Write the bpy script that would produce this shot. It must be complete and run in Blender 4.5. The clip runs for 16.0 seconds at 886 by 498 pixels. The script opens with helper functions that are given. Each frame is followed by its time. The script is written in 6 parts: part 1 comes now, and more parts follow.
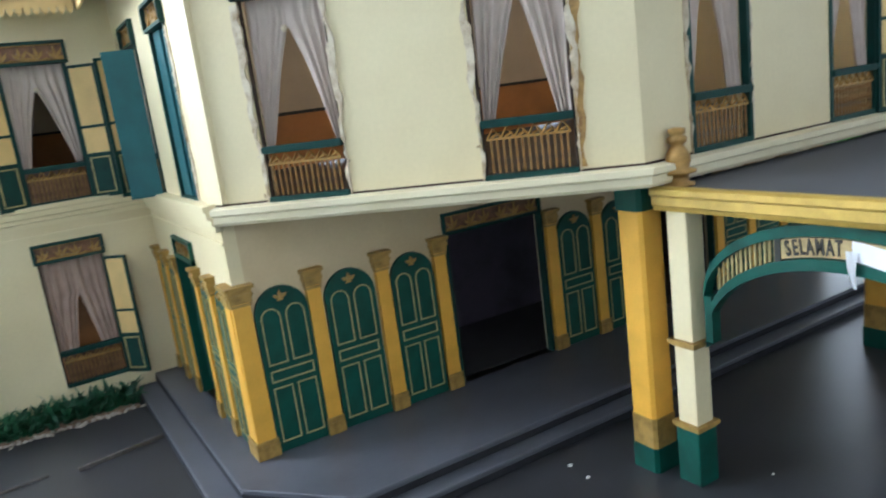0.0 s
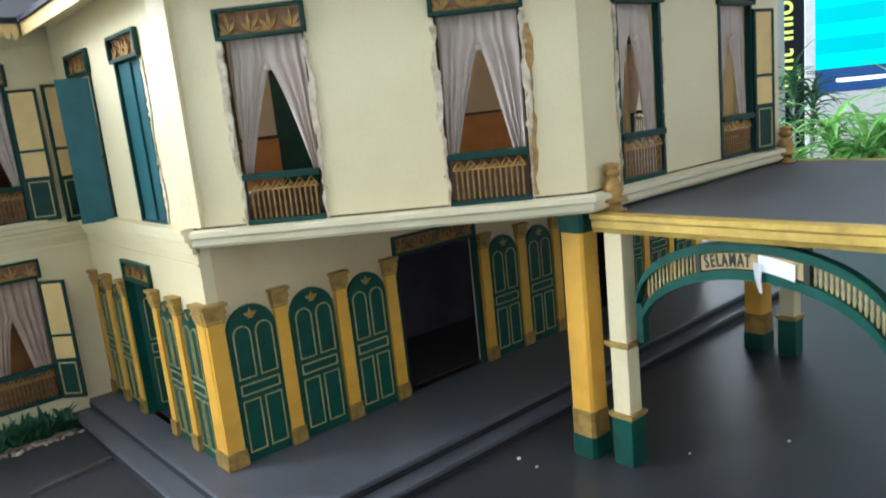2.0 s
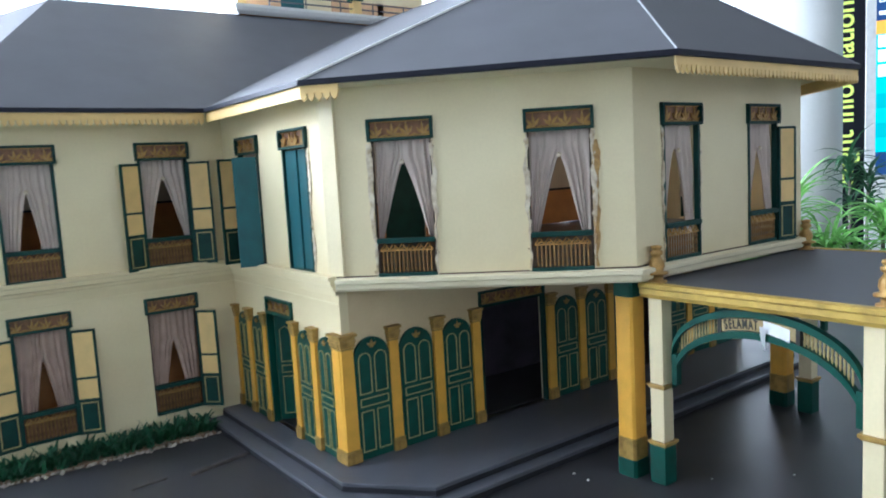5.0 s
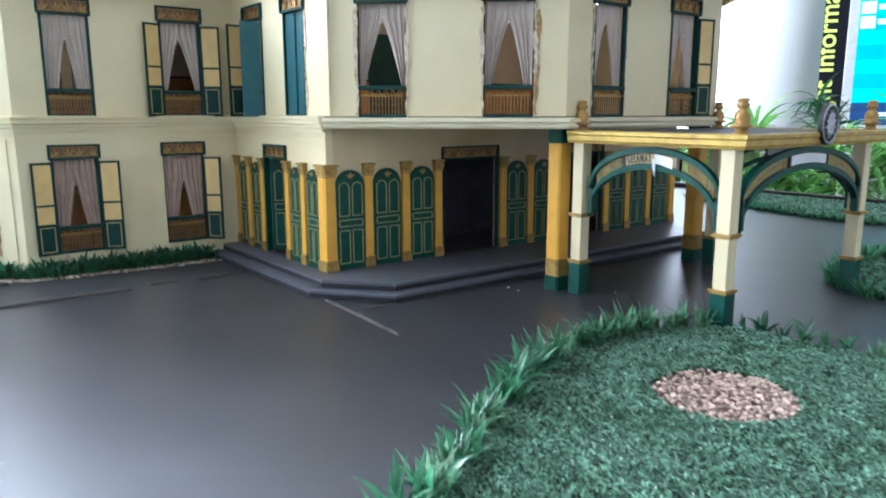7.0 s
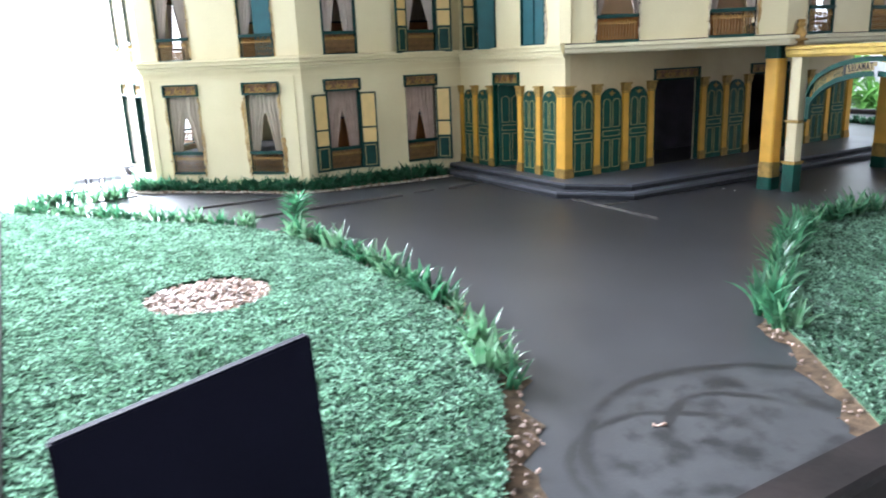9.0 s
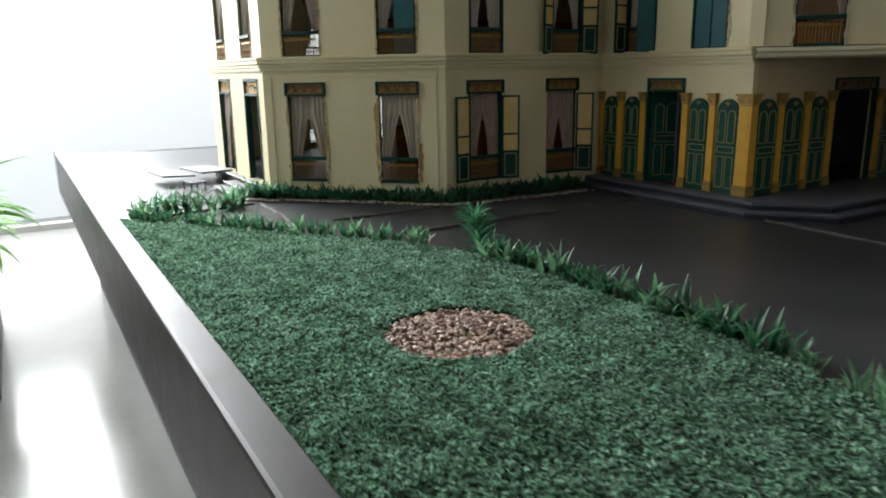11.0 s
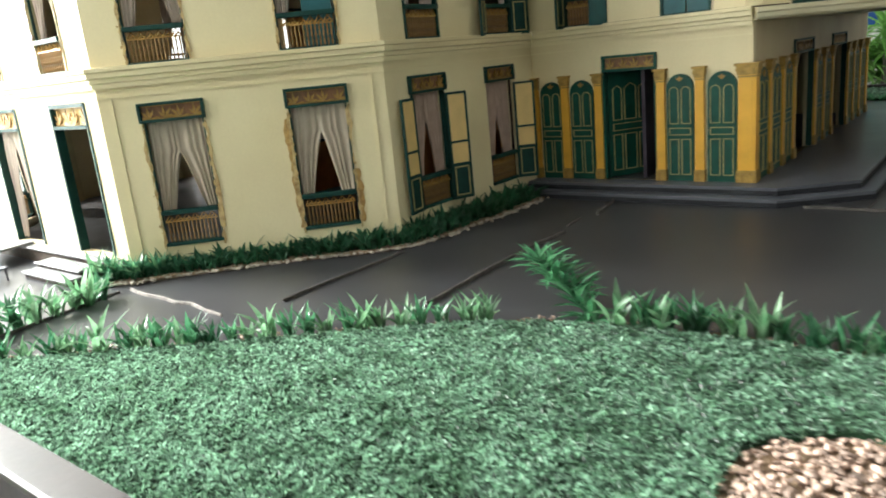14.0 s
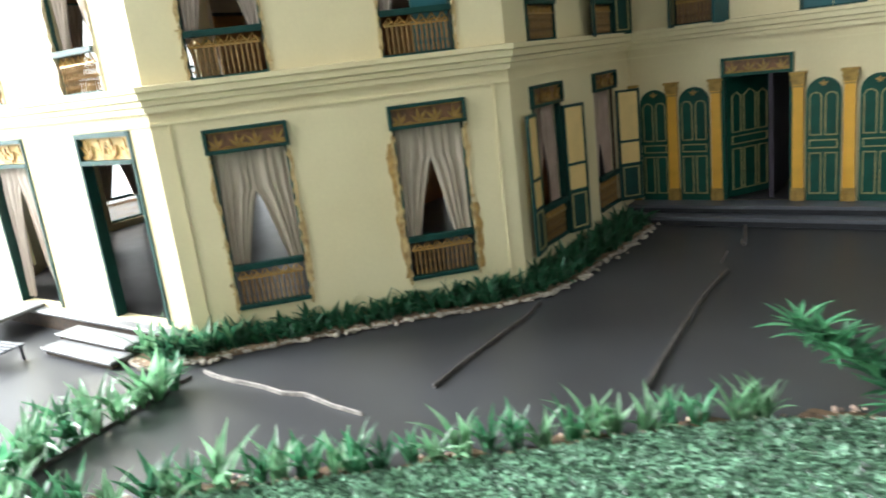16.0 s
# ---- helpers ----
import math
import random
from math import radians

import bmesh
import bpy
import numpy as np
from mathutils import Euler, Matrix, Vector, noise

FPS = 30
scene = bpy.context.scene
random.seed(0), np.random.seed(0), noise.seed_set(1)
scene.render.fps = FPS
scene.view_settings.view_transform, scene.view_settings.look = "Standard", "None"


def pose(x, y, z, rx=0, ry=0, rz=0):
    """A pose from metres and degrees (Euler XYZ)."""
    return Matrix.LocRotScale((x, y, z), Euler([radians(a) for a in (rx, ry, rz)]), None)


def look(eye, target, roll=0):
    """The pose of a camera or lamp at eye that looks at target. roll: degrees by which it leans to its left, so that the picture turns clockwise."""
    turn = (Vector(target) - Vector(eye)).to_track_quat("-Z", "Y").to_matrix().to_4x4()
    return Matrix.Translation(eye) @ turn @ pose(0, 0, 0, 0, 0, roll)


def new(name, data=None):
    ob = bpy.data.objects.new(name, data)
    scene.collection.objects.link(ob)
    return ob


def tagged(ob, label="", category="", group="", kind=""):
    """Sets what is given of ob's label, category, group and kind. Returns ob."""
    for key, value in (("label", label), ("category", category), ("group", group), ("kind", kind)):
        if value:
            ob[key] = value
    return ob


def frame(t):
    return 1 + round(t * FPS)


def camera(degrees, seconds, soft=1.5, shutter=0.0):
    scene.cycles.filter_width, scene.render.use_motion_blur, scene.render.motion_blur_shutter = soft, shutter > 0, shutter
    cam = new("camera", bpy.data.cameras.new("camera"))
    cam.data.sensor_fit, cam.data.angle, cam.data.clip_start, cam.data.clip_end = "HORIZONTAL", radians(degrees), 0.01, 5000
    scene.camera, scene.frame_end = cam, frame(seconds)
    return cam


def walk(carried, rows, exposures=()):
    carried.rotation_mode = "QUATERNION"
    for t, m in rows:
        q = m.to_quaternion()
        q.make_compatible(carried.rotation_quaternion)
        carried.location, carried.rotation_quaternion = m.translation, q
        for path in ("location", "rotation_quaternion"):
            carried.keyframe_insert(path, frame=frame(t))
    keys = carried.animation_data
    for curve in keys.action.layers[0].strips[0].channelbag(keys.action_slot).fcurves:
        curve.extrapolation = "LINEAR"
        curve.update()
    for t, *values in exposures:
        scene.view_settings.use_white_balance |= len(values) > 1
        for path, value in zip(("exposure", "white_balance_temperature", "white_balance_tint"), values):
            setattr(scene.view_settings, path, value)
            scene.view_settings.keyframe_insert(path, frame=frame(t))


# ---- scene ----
cam = camera(62.9, 16.0, soft=1.8, shutter=0.5)
METRES, EYE, TILT, LEAN, TURN = 4.0, 0.607, 0.0, 0.0, -30.1
ROWS = [
    (0.0, 0.0, 0.0, 0.0, -1.58, -12.21, 7.34),
    (0.5, -0.0132, -0.0006, 0.0041, -6.49, -11.23, 6.45),
    (1.0, -0.0309, -0.0087, 0.002, -9.36, -12.25, 5.97),
    (1.5, -0.0425, -0.0198, 0.0018, -10.85, -11.87, 5.48),
    (2.0, -0.0392, -0.0295, 0.0073, -11.46, -11.09, 5.82),
    (2.5, -0.0285, -0.0306, 0.0239, -9.07, -8.73, 7.02),
    (3.0, -0.0137, -0.0421, 0.0393, -9.2, -6.71, 7.22),
    (3.5, -0.0148, -0.0707, 0.0467, -7.25, -6.13, 5.12),
    (4.0, -0.0341, -0.0966, 0.0428, -7.2, -6.1, 3.97),
    (4.2, -0.0444, -0.0980, 0.0399, -7.19, -6.10, 4.25),
    (6.3, -0.0798, -0.1896, -0.0103, -5.72, -7.37, 0.54),
    (6.5, -0.0746, -0.2036, -0.0166, -5.04, -7.96, 1.07),
    (7.0, -0.07, -0.2265, -0.0291, -7.27, -10.7, 0.07),
    (7.5, -0.0866, -0.2477, -0.0344, -7.88, -11.03, -0.86),
    (8.0, -0.1249, -0.2673, -0.0393, -6.49, -12.94, 1.3),
    (8.5, -0.1707, -0.2989, -0.0355, -2.12, -12.4, 3.28),
    (9.0, -0.1929, -0.3186, -0.0415, -0.69, -14.53, 2.33),
    (9.5, -0.221, -0.3256, -0.0402, 1.82, -14.09, 0.46),
    (9.7, -0.2366, -0.3231, -0.0401, 3.17, -13.74, 0.63),
    (11.8, -0.3562, -0.2036, -0.0487, -10.48, -14.10, 2.58),
    (12.0, -0.3679, -0.1942, -0.0483, -14.44, -14.52, 3.26),
    (12.5, -0.3969, -0.178, -0.0461, -20.09, -15.23, 4.58),
    (13.0, -0.4165, -0.1557, -0.0483, -20.61, -15.18, 3.46),
    (13.5, -0.432, -0.1207, -0.048, -20.53, -14.89, 4.66),
    (14.0, -0.4388, -0.0751, -0.0453, -21.88, -14.64, 5.51),
    (14.5, -0.4465, -0.0455, -0.0487, -20.39, -15.16, 4.62),
    (15.0, -0.4506, -0.0193, -0.0501, -21.97, -16.22, 4.02),
    (15.5, -0.4671, 0.0118, -0.0444, -25.78, -14.5, 4.31),
    (16.0, -0.4903, 0.0417, -0.0366, -26.4, -14.42, 6.66),
]
EXPOSURES = [
    (0.0, 0.1, 5600, 13), (2.0, 0.04, 5800, 13), (3.5, -0.42, 5600, 14), (6.5, 0.02, 5450, 16), (8.0, 0.0, 5600, 16), (9.0, 0.0, 5800, 17),
    (9.5, -0.1, 5900, 16), (9.7, -0.8, 5900, 16), (10.2, -1.6, 6200, 14), (11.2, -2.3, 6500, 12), (11.8, -2.35, 6500, 12), (12.0, -1.7, 6900, 10), (12.4, -0.92, 6950, 10),
    (13.0, -0.84, 6950, 10), (14.0, -0.88, 6800, 10), (16.0, -0.92, 6400, 10),
]
walk(cam, [(t, pose(0, 0, EYE, TILT, LEAN, TURN) @ pose(METRES * x, METRES * y, METRES * z, 90 + pitch, roll, yaw)) for t, x, y, z, yaw, pitch, roll in ROWS], EXPOSURES)

# ---- world and light ----
world = bpy.data.worlds.new("sky")
scene.world = world
world.use_nodes = True
wn = world.node_tree
sky = wn.nodes.new("ShaderNodeTexSky")
sky.sky_type = "NISHITA"
sky.sun_disc = False
sky.sun_elevation = radians(50)
sky.sun_rotation = radians(250)
wn.links.new(sky.outputs["Color"], wn.nodes["Background"].inputs["Color"])
wn.nodes["Background"].inputs["Strength"].default_value = 0.15

HALL = (-2.75, 14.0, -6.0, 6.2, -0.75, 5.4)


def window_lamp(name, eye, target, sx, sy, watts, colour):
    data = bpy.data.lights.new(name, "AREA")
    data.shape, data.size, data.size_y, data.energy, data.color = "RECTANGLE", sx, sy, watts, colour
    ob = new(name, data)
    ob.matrix_world = look(eye, target)
    return ob


window_lamp("daylight_west", (-2.62, 4.2, 2.3), (-1.0, 1.4, 0.0), 3.6, 2.2, 330, (0.95, 0.99, 1.0))
window_lamp("daylight_north", (3.9, 6.1, 2.3), (3.9, 0, 1.9), 13.0, 5.7, 470, (0.95, 1.0, 1.0))
window_lamp("daylight_corner", (-1.7, 5.8, 2.0), (-1.4, 1.6, 0.0), 1.8, 2.6, 2150, (0.95, 1.0, 1.0))

# ---- materials ----


def material(name, colour, rough=0.6, metal=0.0, vary=0.12, scale=30.0, fine=400.0, bump=0.15, spec=0.5, colour2=None, island=0.0, coat=0.0):
    """A surface with stains at one scale, grain at a finer one, and a slight relief."""
    m = bpy.data.materials.new(name)
    m.use_nodes = True
    nt = m.node_tree
    b = nt.nodes["Principled BSDF"]
    b.inputs["Roughness"].default_value = rough
    b.inputs["Metallic"].default_value = metal
    b.inputs["Specular IOR Level"].default_value = spec
    if coat:
        b.inputs["Coat Weight"].default_value = coat
        b.inputs["Coat Roughness"].default_value = 0.15
    co = nt.nodes.new("ShaderNodeTexCoord")
    big = nt.nodes.new("ShaderNodeTexNoise")
    big.inputs["Scale"].default_value = scale
    big.inputs["Detail"].default_value = 5.0
    small = nt.nodes.new("ShaderNodeTexNoise")
    small.inputs["Scale"].default_value = fine
    small.inputs["Detail"].default_value = 3.0
    for n in (big, small):
        nt.links.new(co.outputs["Object"], n.inputs["Vector"])
    c2 = colour2 or tuple(c * (1 - 2.2 * vary) for c in colour)
    ramp = nt.nodes.new("ShaderNodeValToRGB")
    ramp.color_ramp.elements[0].position, ramp.color_ramp.elements[1].position = 0.3, 0.62
    ramp.color_ramp.elements[0].color = (*c2, 1)
    ramp.color_ramp.elements[1].color = (*colour, 1)
    nt.links.new(big.outputs["Fac"], ramp.inputs["Fac"])
    hsv = nt.nodes.new("ShaderNodeHueSaturation")
    rng = nt.nodes.new("ShaderNodeMapRange")
    rng.inputs["To Min"].default_value, rng.inputs["To Max"].default_value = 1 - vary, 1 + vary
    nt.links.new(small.outputs["Fac"], rng.inputs["Value"])
    value = rng.outputs["Result"]
    if island:
        geo = nt.nodes.new("ShaderNodeNewGeometry")
        isl = nt.nodes.new("ShaderNodeMapRange")
        isl.inputs["To Min"].default_value, isl.inputs["To Max"].default_value = 1 - island, 1 + island
        nt.links.new(geo.outputs["Random Per Island"], isl.inputs["Value"])
        mul = nt.nodes.new("ShaderNodeMath")
        mul.operation = "MULTIPLY"
        nt.links.new(value, mul.inputs[0])
        nt.links.new(isl.outputs["Result"], mul.inputs[1])
        value = mul.outputs["Value"]
    nt.links.new(value, hsv.inputs["Value"])
    nt.links.new(ramp.outputs["Color"], hsv.inputs["Color"])
    nt.links.new(hsv.outputs["Color"], b.inputs["Base Color"])
    rr = nt.nodes.new("ShaderNodeMapRange")
    rr.inputs["To Min"].default_value, rr.inputs["To Max"].default_value = max(0.03, rough - 0.1), min(1, rough + 0.1)
    nt.links.new(big.outputs["Fac"], rr.inputs["Value"])
    nt.links.new(rr.outputs["Result"], b.inputs["Roughness"])
    if bump:
        bp = nt.nodes.new("ShaderNodeBump")
        bp.inputs["Strength"].default_value = bump
        bp.inputs["Distance"].default_value = 0.002
        nt.links.new(small.outputs["Fac"], bp.inputs["Height"])
        nt.links.new(bp.outputs["Normal"], b.inputs["Normal"])
    return m


def glowing(name, colour, strength):
    m = bpy.data.materials.new(name)
    m.use_nodes = True
    b = m.node_tree.nodes["Principled BSDF"]
    b.inputs["Base Color"].default_value = (*colour, 1)
    b.inputs["Emission Color"].default_value = (*colour, 1)
    b.inputs["Emission Strength"].default_value = strength
    return m


CREAM = material("cream_paint", (0.78, 0.685, 0.43), 0.45, vary=0.05, scale=3.5, fine=150, bump=0.08, colour2=(0.70, 0.59, 0.345))
TANWALL = material("mottled_cream_paint", (0.72, 0.59, 0.36), 0.5, vary=0.06, scale=2.6, fine=150, bump=0.08, colour2=(0.50, 0.35, 0.17))
PALE = material("pale_cream_paint", (0.80, 0.72, 0.49), 0.45, vary=0.04, scale=8, fine=200, bump=0.05, colour2=(0.73, 0.64, 0.41))
GREEN = material("dark_green_paint", (0.004, 0.078, 0.054), 0.42, vary=0.18, scale=25, fine=300, bump=0.1, spec=0.3)
FRAME = material("dark_green_frame_paint", (0.005, 0.050, 0.040), 0.5, spec=0.28, vary=0.18, scale=25, fine=300, bump=0.1)
TEAL = material("teal_green_paint", (0.010, 0.105, 0.12), 0.45, vary=0.12, scale=20, fine=300, bump=0.08)
YELLOW = material("golden_yellow_paint", (0.80, 0.43, 0.05), 0.42, vary=0.07, scale=20, fine=250, bump=0.06)
PEACH = material("peach_paint", (0.72, 0.47, 0.27), 0.5, vary=0.06, scale=20, fine=250, bump=0.05)
PANEL = material("pale_orange_paint", (0.80, 0.56, 0.22), 0.5, vary=0.06, scale=20, fine=250, bump=0.05)
FASCIA = material("mustard_gold_paint", (0.55, 0.37, 0.075), 0.38, metal=0.3, vary=0.18, scale=30, fine=500, bump=0.3)
BARGOLD = material("pale_gold_bar", (0.46, 0.36, 0.15), 0.5, vary=0.15, scale=60, fine=500, bump=0.1)
GOLD = material("gold_paint", (0.46, 0.27, 0.075), 0.38, metal=0.4, vary=0.2, scale=60, fine=500, bump=0.3)
BALGOLD = material("brown_gold_turning", (0.33, 0.185, 0.06), 0.42, metal=0.35, vary=0.25, scale=60, fine=500, bump=0.3)
TAN = material("tan_name_plate", (0.50, 0.37, 0.16), 0.5, vary=0.15, scale=60, fine=400, bump=0.1)
DULLGOLD = material("dull_gold_paint", (0.45, 0.28, 0.07), 0.5, metal=0.3, vary=0.2, scale=60, fine=500, bump=0.3)
LINE = material("pale_gold_line", (0.44, 0.38, 0.16), 0.5, vary=0.15, scale=80, fine=500, bump=0.1)
BROWN = material("brown_wood_panel", (0.24, 0.115, 0.055), 0.5, vary=0.25, scale=40, fine=300, bump=0.2)
ORANGE = material("orange_brown_wall", (0.52, 0.22, 0.06), 0.5, vary=0.1, scale=15, fine=200, bump=0.1)
INNER = material("inner_plaster", (0.62, 0.50, 0.36), 0.7, vary=0.06, scale=10, fine=150, bump=0.1)
DARKFLOOR = material("dark_board_floor", (0.055, 0.05, 0.05), 0.4, vary=0.2, scale=20, fine=200, bump=0.1)
SHEER = material("dusty_sheer_curtain", (0.46, 0.335, 0.27), 0.85, vary=0.08, scale=30, fine=900, bump=0.2, spec=0.2)
BEIGE = material("beige_curtain", (0.56, 0.475, 0.375), 0.85, vary=0.05, scale=30, fine=900, bump=0.2, spec=0.2)
GAP = material("dark_bare_wood", (0.06, 0.035, 0.02), 0.8, vary=0.3, scale=90, fine=500, bump=0.4)
CURTAIN = material("lilac_white_curtain", (0.60, 0.505, 0.435), 0.85, vary=0.05, scale=30, fine=900, bump=0.2, spec=0.2)
PUTTY = material("crumbling_putty", (0.74, 0.66, 0.50), 0.85, vary=0.25, scale=60, fine=900, bump=0.7, colour2=(0.40, 0.28, 0.15))
OCHRE = material("ochre_putty", (0.64, 0.48, 0.22), 0.7, vary=0.25, scale=60, fine=900, bump=0.6, colour2=(0.30, 0.17, 0.06))
GLUE = material("brown_glue_stain", (0.52, 0.32, 0.10), 0.35, vary=0.3, scale=90, fine=500, bump=0.3, colour2=(0.30, 0.16, 0.05))
ROOF = material("slate_grey_roof", (0.098, 0.10, 0.108), 0.62, vary=0.08, scale=9, fine=350, bump=0.12, spec=0.28)
WHITE = material("white_paint", (0.78, 0.78, 0.74), 0.45, vary=0.05, scale=15, fine=200, bump=0.05)
HIPGREY = material("pale_grey_lead", (0.17, 0.175, 0.185), 0.4, vary=0.1, scale=40, fine=300, bump=0.1)
# dark violet that holds the shade inside the lower entrances
RECESS_SHADE = material("dark_violet_recess_shade", (0.075, 0.062, 0.085), 0.6, vary=0.25, scale=12, fine=200, bump=0.15, spec=0.3)
NAVY = material("dark_navy_edge", (0.012, 0.013, 0.024), 0.6, vary=0.1, scale=40, fine=300, bump=0.1, spec=0.25)
PALEBOARD = material("pale_grey_board", (0.20, 0.20, 0.205), 0.5, vary=0.12, scale=20, fine=300, bump=0.12)
STEP = material("dark_grey_step", (0.100, 0.106, 0.124), 0.4, vary=0.12, scale=12, fine=300, bump=0.12)
RISER = material("dark_riser_strip", (0.028, 0.029, 0.034), 0.6, vary=0.15, scale=25, fine=300, bump=0.1, spec=0.25)
SOIL = material("brown_soil", (0.27, 0.18, 0.11), 0.9, vary=0.3, scale=60, fine=500, bump=0.7)
STONE = material("pale_pebble", (0.50, 0.355, 0.28), 0.5, vary=0.15, scale=40, fine=300, bump=0.3, island=0.6)
CHIP = material("pale_bed_pebble", (0.44, 0.38, 0.31), 0.6, vary=0.15, scale=40, fine=300, bump=0.3, island=0.35)
TURFBASE = material("turf_backing", (0.03, 0.10, 0.045), 0.9, vary=0.3, scale=60, fine=500, bump=0.6)
TURF = material("plastic_turf", (0.24, 0.405, 0.29), 0.36, vary=0.12, scale=25, fine=500, bump=0.0, colour2=(0.105, 0.205, 0.125), island=0.85, spec=0.5)
LEAF = material("plastic_leaf", (0.115, 0.33, 0.165), 0.36, vary=0.15, scale=50, fine=300, bump=0.1, colour2=(0.03, 0.15, 0.07), island=0.55)
LEAF2 = material("light_plastic_leaf", (0.27, 0.46, 0.28), 0.36, vary=0.15, scale=50, fine=300, bump=0.1, colour2=(0.10, 0.29, 0.13), island=0.55)
DARKLEAF = material("dark_plastic_leaf", (0.045, 0.17, 0.085), 0.32, vary=0.15, scale=50, fine=300, bump=0.1, island=0.35)
TWIG = material("pale_stick", (0.22, 0.195, 0.175), 0.8, vary=0.25, scale=80, fine=500, bump=0.4)
BARK = material("grey_brown_stick", (0.09, 0.08, 0.072), 0.8, vary=0.25, scale=80, fine=500, bump=0.4)
RIM = material("dark_brown_laminate", (0.024, 0.017, 0.016), 0.46, vary=0.3, scale=14, fine=90, bump=0.12, spec=0.3)
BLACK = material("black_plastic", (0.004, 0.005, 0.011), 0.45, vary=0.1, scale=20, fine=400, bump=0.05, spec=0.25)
SIGNBLACK = material("navy_black_panel", (0.010, 0.010, 0.020), 0.75, vary=0.1, scale=8, fine=200, bump=0.03, spec=0.06)
TILE = material("polished_floor_tile", (0.30, 0.295, 0.28), 0.18, vary=0.05, scale=2, fine=40, bump=0.02)
HALLGREY = material("hall_grey_paint", (0.45, 0.45, 0.44), 0.7, vary=0.03, scale=1, fine=30, bump=0.05)
PLASTER = material("hall_plaster", (0.88, 0.88, 0.85), 0.7, vary=0.03, scale=1, fine=30, bump=0.05)
COLUMN = material("pillar_paint", (0.70, 0.71, 0.68), 0.6, vary=0.04, scale=1, fine=30, bump=0.05)
STEEL = material("window_steel", (0.5, 0.52, 0.53), 0.35, metal=0.7, vary=0.05, scale=5, fine=80, bump=0.02)
PAPER = material("white_paper", (0.85, 0.86, 0.88), 0.6, vary=0.02, scale=30, fine=400, bump=0.05)
SILVER = material("silver_relief", (0.45, 0.46, 0.50), 0.4, metal=0.4, vary=0.2, scale=90, fine=500, bump=0.4)
INK = material("black_ink", (0.02, 0.018, 0.012), 0.5, vary=0.1, scale=90, fine=500, bump=0.0)


def thin(m, share):
    """Lets part of the light through, as thin leaves and plastic blades do."""
    nt = m.node_tree
    b = nt.nodes["Principled BSDF"]
    through_leaf = nt.nodes.new("ShaderNodeBsdfTranslucent")
    nt.links.new(b.inputs["Base Color"].links[0].from_socket, through_leaf.inputs["Color"])
    mix = nt.nodes.new("ShaderNodeMixShader")
    mix.inputs["Fac"].default_value = share
    nt.links.new(b.outputs["BSDF"], mix.inputs[1])
    nt.links.new(through_leaf.outputs["BSDF"], mix.inputs[2])
    nt.links.new(mix.outputs["Shader"], nt.nodes["Material Output"].inputs["Surface"])
    return m


for leafy in (TURF, LEAF, LEAF2, DARKLEAF):
    thin(leafy, 0.45)


